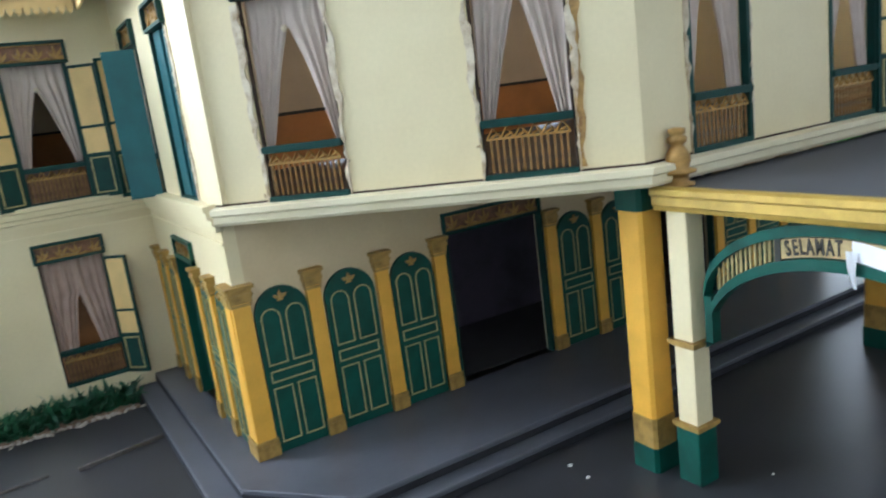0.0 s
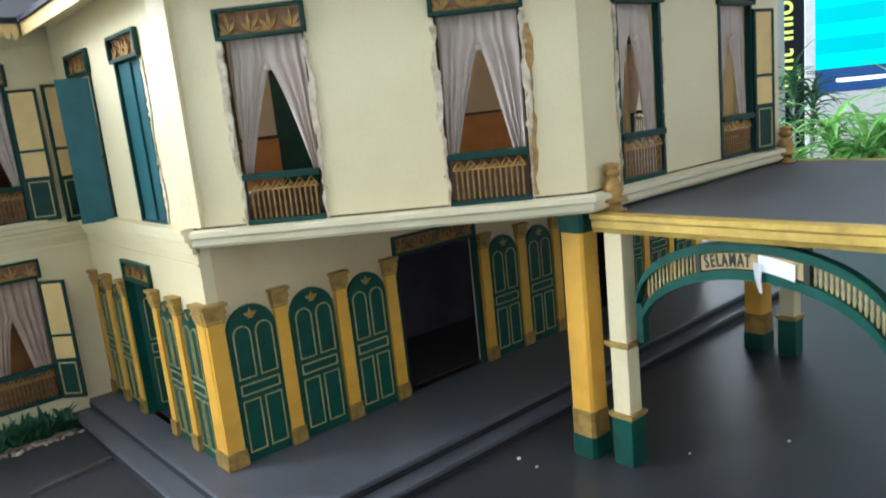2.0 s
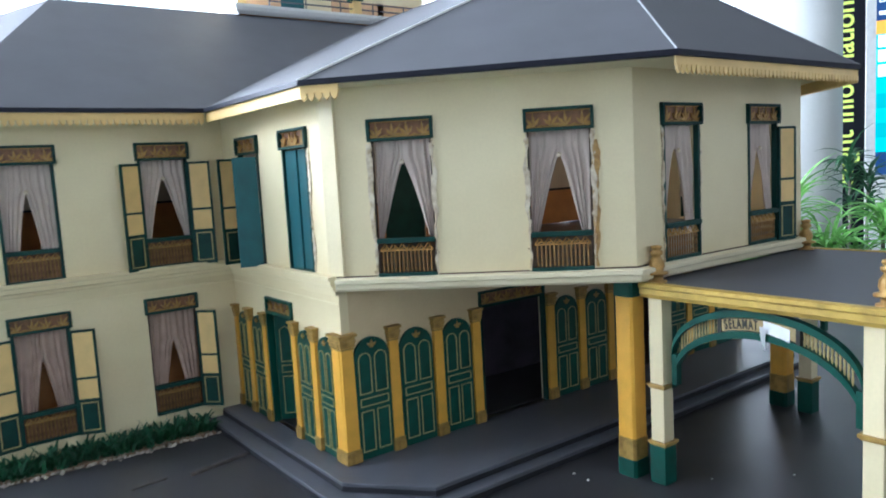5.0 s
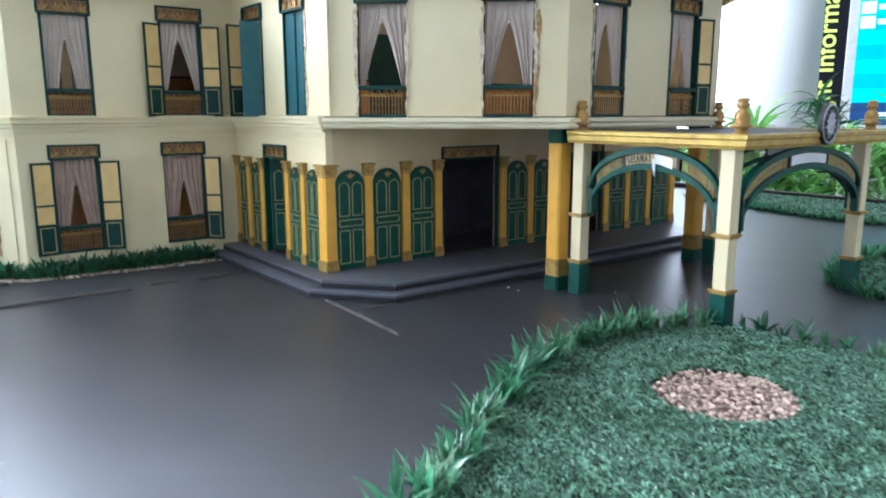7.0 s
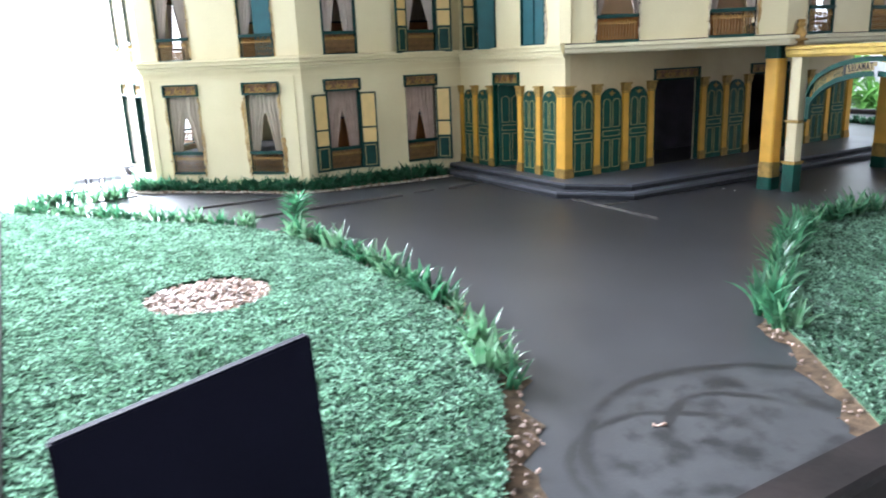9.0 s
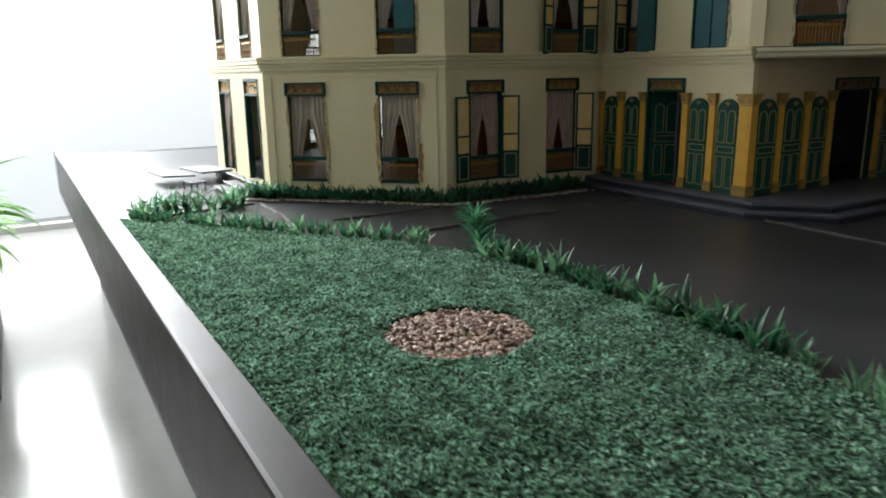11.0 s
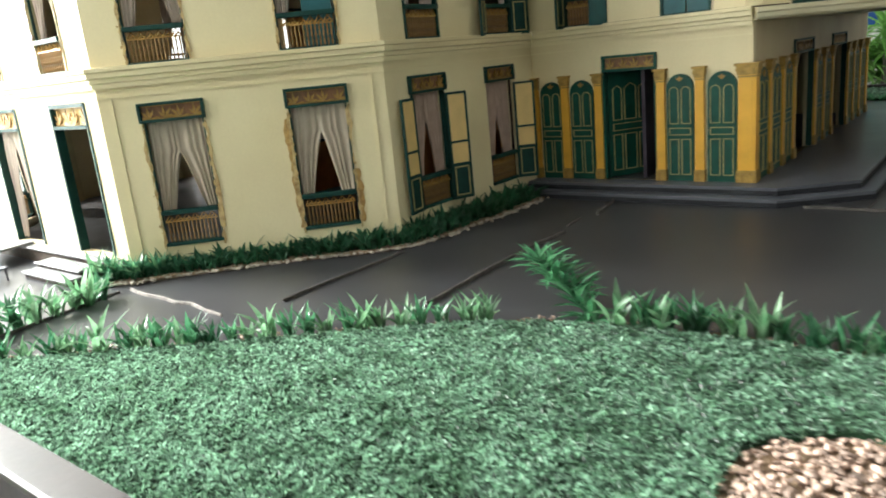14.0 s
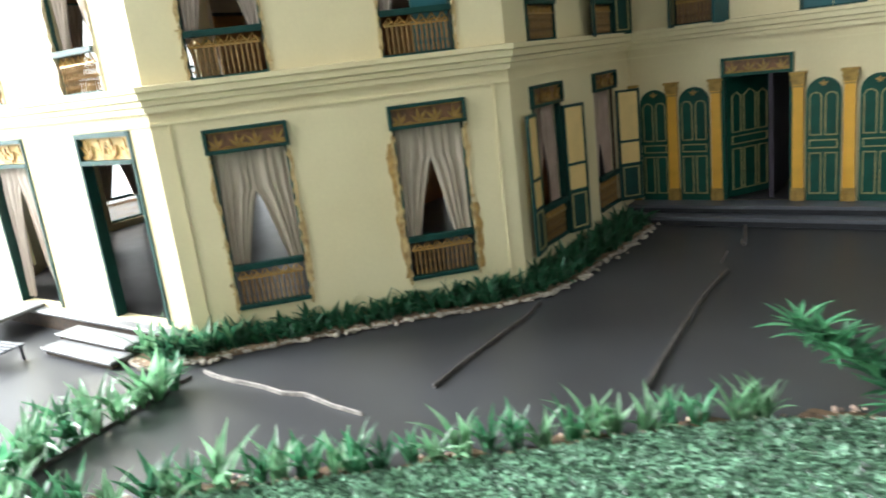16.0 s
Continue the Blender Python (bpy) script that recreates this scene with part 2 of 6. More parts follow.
def road_material():
    """Dark grey painted board with dust, scuffs and ring-shaped smears."""
    m = material("grey_road_board", (0.040, 0.041, 0.045), 0.48, vary=0.14, scale=5, fine=260, bump=0.06, spec=0.48, colour2=(0.031, 0.031, 0.034))
    nt = m.node_tree
    b = nt.nodes["Principled BSDF"]
    old = b.inputs["Base Color"].links[0].from_socket
    nt.links.remove(b.inputs["Roughness"].links[0])
    b.inputs["Roughness"].default_value = 0.38
    co = nt.nodes.new("ShaderNodeTexCoord")

    def math_node(kind, a, b2=None):
        n = nt.nodes.new("ShaderNodeMath")
        n.operation = kind
        for k, v in enumerate((a, b2)):
            if v is None:
                continue
            if isinstance(v, (int, float)):
                n.inputs[k].default_value = v
            else:
                nt.links.new(v, n.inputs[k])
        return n.outputs["Value"]

    def noise_node(scale, detail):
        n = nt.nodes.new("ShaderNodeTexNoise")
        n.inputs["Scale"].default_value, n.inputs["Detail"].default_value = scale, detail
        nt.links.new(co.outputs["Object"], n.inputs["Vector"])
        return n.outputs["Fac"]

    wobble = math_node("MULTIPLY", math_node("SUBTRACT", noise_node(9.0, 6.0), 0.5), 0.035)
    patchy = math_node("MAXIMUM", math_node("SUBTRACT", math_node("MULTIPLY", noise_node(18.0, 8.0), 4.0), 1.1), 0.15)
    dark, fill = None, None
    for x, y, r, w in ((-0.598, -0.311, 0.257, 0.013), (-0.725, -0.246, 0.135, 0.009), (-0.60, -0.215, 0.092, 0.010)):
        d = nt.nodes.new("ShaderNodeVectorMath")
        d.operation = "DISTANCE"
        d.inputs[1].default_value = (x, y, 0.0)
        nt.links.new(co.outputs["Object"], d.inputs[0])
        dist = math_node("ADD", d.outputs["Value"], wobble)
        away = math_node("ABSOLUTE", math_node("SUBTRACT", dist, r))
        line = math_node("MAXIMUM", math_node("SUBTRACT", 1.0, math_node("DIVIDE", away, w)), 0.0)
        dark = line if dark is None else math_node("MAXIMUM", dark, line)
        if fill is None:
            fill = math_node("MINIMUM", math_node("MAXIMUM", math_node("DIVIDE", math_node("SUBTRACT", r, dist), 0.04), 0.0), 1.0)
    smudge = math_node("MULTIPLY", math_node("MAXIMUM", math_node("SUBTRACT", noise_node(22.0, 6.0), 0.48), 0.0), math_node("MULTIPLY", fill, 5.0))
    axes = nt.nodes.new("ShaderNodeSeparateXYZ")
    nt.links.new(co.outputs["Object"], axes.inputs["Vector"])
    ends = math_node("MINIMUM", math_node("MAXIMUM", math_node("MULTIPLY", math_node("ADD", axes.outputs["Y"], 0.24), 11.0), 0.0), 1.0)
    dark = math_node("MULTIPLY", math_node("MULTIPLY", dark, patchy), ends)
    dark = math_node("MINIMUM", math_node("MAXIMUM", math_node("MULTIPLY", dark, 1.2), smudge), 0.8)
    fill = math_node("MULTIPLY", math_node("MULTIPLY", fill, noise_node(24.0, 8.0)), 1.25)
    for colour, fac in (((0.066, 0.067, 0.070, 1), fill), ((0.008, 0.008, 0.0085, 1), dark)):
        mix = nt.nodes.new("ShaderNodeMix")
        mix.data_type = "RGBA"
        mix.inputs["B"].default_value = colour
        nt.links.new(fac, mix.inputs["Factor"])
        nt.links.new(old, mix.inputs["A"])
        old = mix.outputs["Result"]
    nt.links.new(old, b.inputs["Base Color"])
    return m


ROAD = road_material()

# ---- mesh helpers ----


def box(bm, x0, x1, y0, y1, z0, z1):
    v = [bm.verts.new((x, y, z)) for z in (z0, z1) for x, y in ((x0, y0), (x1, y0), (x1, y1), (x0, y1))]
    for f in ((3, 2, 1, 0), (4, 5, 6, 7), (0, 1, 5, 4), (1, 2, 6, 5), (2, 3, 7, 6), (3, 0, 4, 7)):
        bm.faces.new([v[i] for i in f])


def prism(bm, poly, z0, z1, z1s=None):
    n = len(poly)
    a = [bm.verts.new((x, y, z0)) for x, y in poly]
    b = [bm.verts.new((x, y, z1s[i] if z1s else z1)) for i, (x, y) in enumerate(poly)]
    bm.faces.new(a[::-1])
    bm.faces.new(b)
    for i in range(n):
        j = (i + 1) % n
        bm.faces.new((a[i], a[j], b[j], b[i]))


def upright(bm, poly, y0, y1):
    """A plate of the outline poly, given as (x, z), between the depths y0 and y1."""
    n = len(poly)
    a = [bm.verts.new((x, y0, z)) for x, z in poly]
    b = [bm.verts.new((x, y1, z)) for x, z in poly]
    bm.faces.new(a)
    bm.faces.new(b[::-1])
    for i in range(n):
        j = (i + 1) % n
        bm.faces.new((a[j], a[i], b[i], b[j]))


def band(bm, inner, outer, y0, y1):
    """A strip between two lines of points (x, z), as thick as y0 to y1."""
    rows = []
    for (xi, zi), (xo, zo) in zip(inner, outer):
        rows.append([bm.verts.new(p) for p in ((xi, y0, zi), (xo, y0, zo), (xo, y1, zo), (xi, y1, zi))])
    for a, b in zip(rows, rows[1:]):
        for i in range(4):
            j = (i + 1) % 4
            bm.faces.new((a[i], b[i], b[j], a[j]))
    bm.faces.new(rows[0])
    bm.faces.new(rows[-1][::-1])


def tube(bm, pts, radii, n=8, caps=True):
    pts = [Vector(p) for p in pts]
    if isinstance(radii, (int, float)):
        radii = [radii] * len(pts)
    rings = []
    for i, p in enumerate(pts):
        d = (pts[min(i + 1, len(pts) - 1)] - pts[max(i - 1, 0)]).normalized()
        side = d.cross(Vector((0, 0, 1)))
        if side.length < 0.05:
            side = d.cross(Vector((0, 1, 0)))
        side.normalize()
        up = side.cross(d)
        rings.append([bm.verts.new(p + radii[i] * (math.cos(a) * side + math.sin(a) * up)) for a in (2 * math.pi * k / n for k in range(n))])
    for a, b in zip(rings, rings[1:]):
        for i in range(n):
            j = (i + 1) % n
            bm.faces.new((a[i], a[j], b[j], b[i]))
    if caps:
        bm.faces.new(rings[0][::-1])
        bm.faces.new(rings[-1])


def lathe(bm, profile, n=20, centre=(0, 0, 0)):
    tube(bm, [(centre[0], centre[1], centre[2] + z) for r, z in profile], [r for r, z in profile], n)


def sweep(bm, line, profile, closed=False):
    """Carries a closed profile of (out, z) along a line of plan points; out is to the right of the way."""
    pts = [Vector((x, y)) for x, y in line]
    n = len(pts)
    rings = []
    for i, p in enumerate(pts):
        prev = pts[i - 1] if i or closed else None
        nxt = pts[(i + 1) % n] if i < n - 1 or closed else None
        u = (p - prev).normalized() if prev is not None else (nxt - p).normalized()
        v = (nxt - p).normalized() if nxt is not None else u
        na, nb = Vector((u.y, -u.x)), Vector((v.y, -v.x))
        m = (na + nb) / (1 + na.dot(nb))
        rings.append([bm.verts.new((p.x + m.x * o, p.y + m.y * o, z)) for o, z in profile])
    k = len(profile)
    for a, b in list(zip(rings, rings[1:])) + ([(rings[-1], rings[0])] if closed else []):
        for i in range(k):
            j = (i + 1) % k
            bm.faces.new((a[i], b[i], b[j], a[j]))
    if not closed:
        bm.faces.new(rings[0])
        bm.faces.new(rings[-1][::-1])


def soften(bm, width=0.001, segments=1):
    bmesh.ops.bevel(bm, geom=[e for e in bm.edges], offset=width, segments=segments, affect="EDGES", clamp_overlap=True)


def to_mesh(name, bm, mat, smooth=False):
    bmesh.ops.recalc_face_normals(bm, faces=bm.faces)
    me = bpy.data.meshes.new(name)
    bm.to_mesh(me)
    bm.free()
    for m in mat if isinstance(mat, (list, tuple)) else [mat]:
        me.materials.append(m)
    if smooth:
        me.polygons.foreach_set("use_smooth", [True] * len(me.polygons))
    return me


def part(name, bm, mat=None, parent=None, label="", m=None, smooth=False):
    """Links a bmesh, or a ready mesh, as one object under a thing or a part."""
    me = bm if isinstance(bm, bpy.types.Mesh) else to_mesh(name, bm, mat, smooth)
    ob = new(name, me)
    ob.parent = parent
    if m is not None:
        ob.matrix_basis = m
    return tagged(ob, label)


def thing(name, label, category, group="", kind="", m=None):
    ob = tagged(new(name), label, category, group, kind)
    ob.empty_display_size = 0.05
    if m is not None:
        ob.matrix_basis = m
    return ob


def from_arrays(name, verts, faces, mat):
    me = bpy.data.meshes.new(name)
    me.from_pydata(verts, [], faces)
    me.materials.append(mat)
    me.update()
    return me


rnd = random.Random(5)

BULB = glowing("warm_bulb", (1.0, 0.85, 0.62), 480.0)

# ---- the hall ----
X0, X1, Y0, Y1, ZF, ZC = HALL
GROUND = 0.0


def wall_grid(bm, length, thick, z0, z1, holes):
    """A wall along x from 0 to length, outer face at y=0, with holes (x0, x1, z0, z1) through it."""
    xs = sorted({0.0, length, *(round(h[i], 5) for h in holes for i in (0, 1))})
    zs = sorted({z0, z1, *(round(h[i], 5) for h in holes for i in (2, 3))})
    inside = lambda x, z: any(h[0] < x < h[1] and h[2] < z < h[3] for h in holes)
    solid = {(i, k): not inside((xs[i] + xs[i + 1]) / 2, (zs[k] + zs[k + 1]) / 2) for i in range(len(xs) - 1) for k in range(len(zs) - 1)}
    made = {}

    def v(i, k, y):
        if (i, k, y) not in made:
            made[i, k, y] = bm.verts.new((xs[i], y, zs[k]))
        return made[i, k, y]

    for (i, k), full in solid.items():
        if not full:
            continue
        bm.faces.new((v(i, k, 0), v(i + 1, k, 0), v(i + 1, k + 1, 0), v(i, k + 1, 0)))
        bm.faces.new((v(i, k, thick), v(i, k + 1, thick), v(i + 1, k + 1, thick), v(i + 1, k, thick)))
        for di, dk, a, b in ((-1, 0, (i, k), (i, k + 1)), (1, 0, (i + 1, k + 1), (i + 1, k)), (0, -1, (i + 1, k), (i, k)), (0, 1, (i, k + 1), (i + 1, k + 1))):
            if not solid.get((i + di, k + dk), False):
                bm.faces.new((v(*a, 0), v(*b, 0), v(*b, thick), v(*a, thick)))


def along(p0, p1, z=0.0):
    """The pose of a wall that runs from p0 to p1, left to right as seen from outside."""
    return pose(p0[0], p0[1], z, 0, 0, math.degrees(math.atan2(p1[1] - p0[1], p1[0] - p0[0])))


bm = bmesh.new()
box(bm, X0, X1, Y0, Y1, ZF - 0.2, ZF)
tagged(part("floor", bm, TILE), "polished pale tiled hall floor", "floor", kind="structure")
bm = bmesh.new()
box(bm, X0, X1, Y0, Y1, ZC, ZC + 0.2)
tagged(part("ceiling", bm, HALLGREY), "plain grey painted hall ceiling", "ceiling", kind="structure")
for name, p0, p1, holes in (
    ("wall_west", (X0, Y1), (X0, Y0), [(0.1, 4.0, 1.1, 3.7)]),
    ("wall_south", (X0, Y0), (X1, Y0), []),
    ("wall_east", (X1, Y0), (X1, Y1), []),
    ("wall_north", (X1, Y1), (X0, Y1), [(3.4, 16.7, ZF + 0.05, 5.15)]),
):
    bm = bmesh.new()
    wall_grid(bm, math.dist(p0, p1), -0.2, ZF, ZC, holes)
    tagged(part(name, bm, PLASTER if name == "wall_east" else HALLGREY, m=along(p0, p1)), "grey painted wall of the terminal hall", "wall", kind="structure")
for name, p0, p1, a, b, z0, z1 in (("window_1", (X0, Y1), (X0, Y0), 0.1, 4.0, 1.1, 3.7), ("window_2", (X1, Y1), (X0, Y1), 3.4, 16.7, ZF + 0.05, 5.15)):
    bm = bmesh.new()
    for x in (a, b - 0.05):
        box(bm, x, x + 0.05, -0.19, -0.13, z0, z1)
    box(bm, a + 0.05, b - 0.05, -0.19, -0.13, z1 - 0.05, z1)
    box(bm, a + 0.05, b - 0.05, -0.19, -0.13, z0, z0 + 0.03)
    tagged(part(name, bm, STEEL, m=along(p0, p1)), "steel frame of the wide hall window", "window", kind="structure")

bm = bmesh.new()
box(bm, X0 - 2.1, X0 - 2.0, Y0 - 2, Y1 + 2, ZF - 1, ZC + 2)
box(bm, X0 - 2.0, X1, Y1 + 2.0, Y1 + 2.1, ZF - 1, ZC + 2)
tagged(part("backdrop", bm, glowing("overcast_sky", (0.92, 0.97, 1.0), 3.0)), "bright overcast sky outside the hall windows", "sky", kind="structure")
# ---- the display table and its ground ----
TX0, TX1, TY0, TY1 = -1.375, 3.45, -0.325, 4.3
table = thing("display_table", "long display table with a dark brown laminate rim", "table", m=pose(0, 0, 0))
bm = bmesh.new()
box(bm, TX0, TX1, TY0, TY1, -0.06, -0.02)
part("table_top", bm, BROWN, table)
rimline = [(TX0, TY0), (TX1, TY0), (TX1, TY1), (TX0, TY1)]
for k in range(4):
    a, b = Vector(rimline[k]), Vector(rimline[(k + 1) % 4])
    u = (b - a).normalized()
    out = Vector((u.y, -u.x))
    bm = bmesh.new()
    lip = 0.028 if k == 2 else 0.0
    pr = [(0.0, -0.2), (0.0, 0.024 - lip * 0.9), (0.004, 0.03 - lip), (0.05, 0.03 - lip), (0.055, 0.027 - lip), (0.057, 0.022 - lip), (0.057, -0.2)]
    rings = []
    for p, s in ((a, -1), (b, 1)):
        rings.append([bm.verts.new((p.x + out.x * o + u.x * s * o, p.y + out.y * o + u.y * s * o, z)) for o, z in pr])
    for i in range(len(pr)):
        j = (i + 1) % len(pr)
        bm.faces.new((rings[0][i], rings[1][i], rings[1][j], rings[0][j]))
    bm.faces.new(rings[0])
    bm.faces.new(rings[1][::-1])
    part("rim_board", bm, RIM, table)
bm = bmesh.new()
box(bm, TX0 + 0.08, TX1 - 0.08, TY0 + 0.08, TY1 - 0.08, ZF, -0.06)
part("skirt", bm, BLACK, table)

bm = bmesh.new()
box(bm, TX0, TX1, TY0, TY1, -0.02, GROUND)
tagged(part("road", bm, ROAD), "dark grey painted board driveway with scuff marks", "road", kind="structure")

# ---- the palace model ----
palace = thing("palace_model", "scale model of a cream, green and gold two-storey palace", "building model")
SIDE = 0.273
I = (SIDE, 1.803)
A = (SIDE, 1.163)
B = (0.737, 0.70)
CX = 1.08
mir = lambda p: (2 * CX - p[0], p[1])
C = (-0.396, 1.793)
D = (-0.852, 2.242)
E = (-0.852, 2.98)
F = (-0.392, 3.45)
ZL, ZU, ZTOP = 0.45, 0.476, 0.905
THICK = 0.022

# windows as (place along the wall, kind); widths are alike
WW = 0.134
UPPER = (0.477, 0.561, 0.774, 0.822)
LOWER = (0.065, 0.149, 0.352, 0.396)

FACETS = {
    "ED": (E, D, [(0.21, "door"), (0.585, "door")], [(0.205, "open"), (0.563, "open")]),
    "DC": (D, C, [(0.154, "rough"), (0.479, "stained")], [(0.147, "rough"), (0.480, "leaf")]),
    "CI": (C, I, [(0.153, "both"), (0.482, "right")], [(0.158, "plain"), (0.495, "both")]),
    "IA": (I, A, [], [(0.186, "teal"), (0.471, "closed")]),
    "AB": (A, B, [], [(0.163, "rough"), (0.502, "stained")]),
    "BB": (B, mir(B), [], [(0.162, "edge"), (0.497, "shutter")]),
    "AR": (mir(B), mir(A), [], [(0.16, "plain"), (0.5, "plain")]),
    "IR": (mir(A), mir(I), [], [(0.16, "plain"), (0.48, "plain")]),
    "CR": (mir(I), mir(C), [(0.2, "plain"), (0.53, "plain")], [(0.2, "plain"), (0.53, "plain")]),
    "DR": (mir(C), mir(D), [(0.163, "plain"), (0.492, "plain")], [(0.163, "plain"), (0.492, "plain")]),
    "ER": (mir(D), mir(E), [], []),
    "FR": (mir(E), mir(F), [], []),
    "FF": (mir(F), F, [(2.40, "plain"), (2.75, "plain")], [(2.40, "plain"), (2.75, "plain")]),
    "FE": (F, E, [(0.16, "plain"), (0.5, "plain")], [(0.16, "plain"), (0.5, "plain")]),
}


def opening(c, zs):
    return (c - WW / 2, c + WW / 2, zs[0], zs[3])


for key, (p0, p1, low, up) in FACETS.items():
    n = math.dist(p0, p1)
    back = key in ("FF", "ER", "FR")
    many = [(0.12 + i * 0.33, "plain") for i in range(int((n - 0.25) / 0.33) + 1 - (2 if key == "FF" else 0))] if back else []
    if key not in ("AB", "BB", "AR"):
        bm = bmesh.new()
        holes = [opening(c, LOWER) if k != "door" else (c - 0.089, c + 0.089, 0.045, 0.41) for c, k in low]
        holes += [opening(c, LOWER) for c, k in many]
        if key == "IA":
            holes = [(0.235, 0.389, 0.042, 0.39)]
        wall_grid(bm, n, THICK, 0.0, ZL, holes)
        part("wall", bm, CREAM, palace, m=along(p0, p1))
    bm = bmesh.new()
    wall_grid(bm, n, THICK, ZL, ZTOP, [opening(c, UPPER) for c, k in up + many])
    part("wall", bm, CREAM, palace, m=along(p0, p1))

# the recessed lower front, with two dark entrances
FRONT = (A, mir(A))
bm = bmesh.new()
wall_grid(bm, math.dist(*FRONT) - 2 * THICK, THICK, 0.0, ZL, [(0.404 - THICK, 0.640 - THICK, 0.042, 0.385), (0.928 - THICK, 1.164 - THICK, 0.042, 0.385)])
part("wall", bm, TANWALL, palace, "cream plaster mottled with tan below the bay", m=along(*FRONT) @ pose(THICK, 0.0006, 0))

# floors and soffit
bm = bmesh.new()
prism(bm, [(x, y) for x, y in (A, B, mir(B), mir(A))], ZL - 0.004, ZU - 0.004)
part("bay_floor", bm, PALE, palace)
outline = [A, mir(A), mir(I), mir(C), mir(D), mir(E), mir(F), F, E, D, C, I]
centre = Vector((CX, 2.4))
inset = [(centre.x + (x - centre.x) * 0.985, centre.y + (y - centre.y) * 0.98) for x, y in outline]
bm = bmesh.new()
prism(bm, inset, 0.02, 0.043)
part("ground_floor", bm, DARKFLOOR, palace)
bm = bmesh.new()
prism(bm, inset, ZL + 0.006, ZU - 0.006)
part("upper_floor", bm, DARKFLOOR, palace)
bm = bmesh.new()
bay = [A, B, mir(B), mir(A)]
prism(bm, [(x * 0.98 + CX * 0.02, y * 0.98 + 1.2 * 0.02) for x, y in bay], ZU - 0.003, ZU)
part("bay_flooring", bm, DARKFLOOR, palace)
bm = bmesh.new()
prism(bm, inset, ZTOP - 0.02, ZTOP - 0.012)
prism(bm, [(x * 0.98 + CX * 0.02, y * 0.98 + 1.2 * 0.02) for x, y in bay], ZTOP - 0.02, ZTOP - 0.012)
part("inner_ceiling", bm, INNER, palace)
# inner partitions, cream above and orange-brown below
for p0, p1, z0, z1 in (((SIDE + 0.03, 1.72), (1.86, 1.72), ZU, ZTOP - 0.02), ((-0.36, 2.62), (2.5, 2.62), ZU, ZTOP - 0.02), ((0.30, 2.35), (2.0, 2.35), 0.043, ZL), ((-0.25, 2.45), (0.29, 2.45), 0.043, ZL)):
    n = math.dist(p0, p1)
    gaps = [] if n < 0.6 else [(x, x + 0.16, z0, z0 + 0.3) for x in ((0.25, n / 2 - 0.08, n - 0.41) if p0[1] > 2 else (0.455,))]
    bm = bmesh.new()
    wall_grid(bm, n, 0.012, z0, z1, gaps)
    wall = part("partition", bm, INNER, palace, m=along(p0, p1))
    for a, b, c, d in gaps if p0[1] < 2.5 else []:
        bm = bmesh.new()
        box(bm, a, b, 0.004, 0.008, c, d)
        part("inner_door", bm, FRAME, wall)
    for a, b in zip([0] + [g[1] for g in gaps], [g[0] for g in gaps] + [n]):
        bm = bmesh.new()
        dz = 0.125 if p0[1] < 2 else 0.16
        box(bm, a, b, -0.004, -0.001, z0, z0 + dz)
        part("dado", bm, ORANGE, wall)
        bm = bmesh.new()
        box(bm, a, b, -0.007, -0.001, z0 + dz, z0 + dz + 0.008)
        part("dado_rail", bm, INK, wall)

bm = bmesh.new()
box(bm, -0.33, 0.22, 1.90, 1.912, 0.043, 0.235)
part("inner_panelling", bm, ORANGE, palace, label="orange-brown panelling inside the room")
# wall added behind the entrances, its dark violet painting in the interior's shade
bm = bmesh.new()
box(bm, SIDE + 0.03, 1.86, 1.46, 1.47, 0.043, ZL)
part("shade_back_wall", bm, RECESS_SHADE, palace)
# wall added beyond the side door, black in place of its unlit depth
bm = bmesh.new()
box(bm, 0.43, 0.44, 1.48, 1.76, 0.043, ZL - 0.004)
part("passage_shade_wall", bm, BLACK, palace)

# cornices
bm = bmesh.new()
west = [F, E, D, C, I, A]
sweep(bm, west, [(-0.005, 0.436), (0.008, 0.436), (0.008, 0.446), (0.012, 0.448), (0.012, 0.456), (0.018, 0.459), (0.018, 0.470), (0.022, 0.472), (0.022, 0.480), (-0.005, 0.482)])
part("cornice", bm, CREAM, palace)
bm = bmesh.new()
sweep(bm, west, [(-0.003, 0.413), (0.003, 0.413), (0.003, 0.417), (-0.003, 0.417)])
part("string_moulding", bm, CREAM, palace)
bm = bmesh.new()
sweep(bm, [A, B, mir(B), mir(A), mir(I)], [(-0.01, 0.447), (0.012, 0.447), (0.016, 0.452), (0.016, 0.462), (0.022, 0.465), (0.022, 0.474), (-0.01, 0.478)])
part("bay_ledge", bm, PALE, palace)
bm = bmesh.new()
sweep(bm, [A, B, mir(B), mir(A)], [(-0.002, 0.4765), (0.0016, 0.4765), (0.0012, 0.4795), (-0.002, 0.4795)])
part("wall_seam", bm, GAP, palace, "dark open seam above the ledge")
bm = bmesh.new()
box(bm, -0.020, 0.020, -0.0015, 0.01, ZU + 0.004, ZTOP - 0.004)
part("corner_strip", bm, CREAM, palace, m=pose(A[0], A[1], 0, 0, 0, -67.5))

for key, sd in (("DC", 0.030), ("DC", -0.030)):
    p0, p1 = FACETS[key][0], FACETS[key][1]
    bm = bmesh.new()
    at_s = sd if sd > 0 else math.dist(p0, p1) + sd
    box(bm, at_s - 0.0015, at_s + 0.0015, -0.003, 0.002, 0.01, 0.4125)
    part("corner_bead", bm, CREAM, palace, m=along(p0, p1))

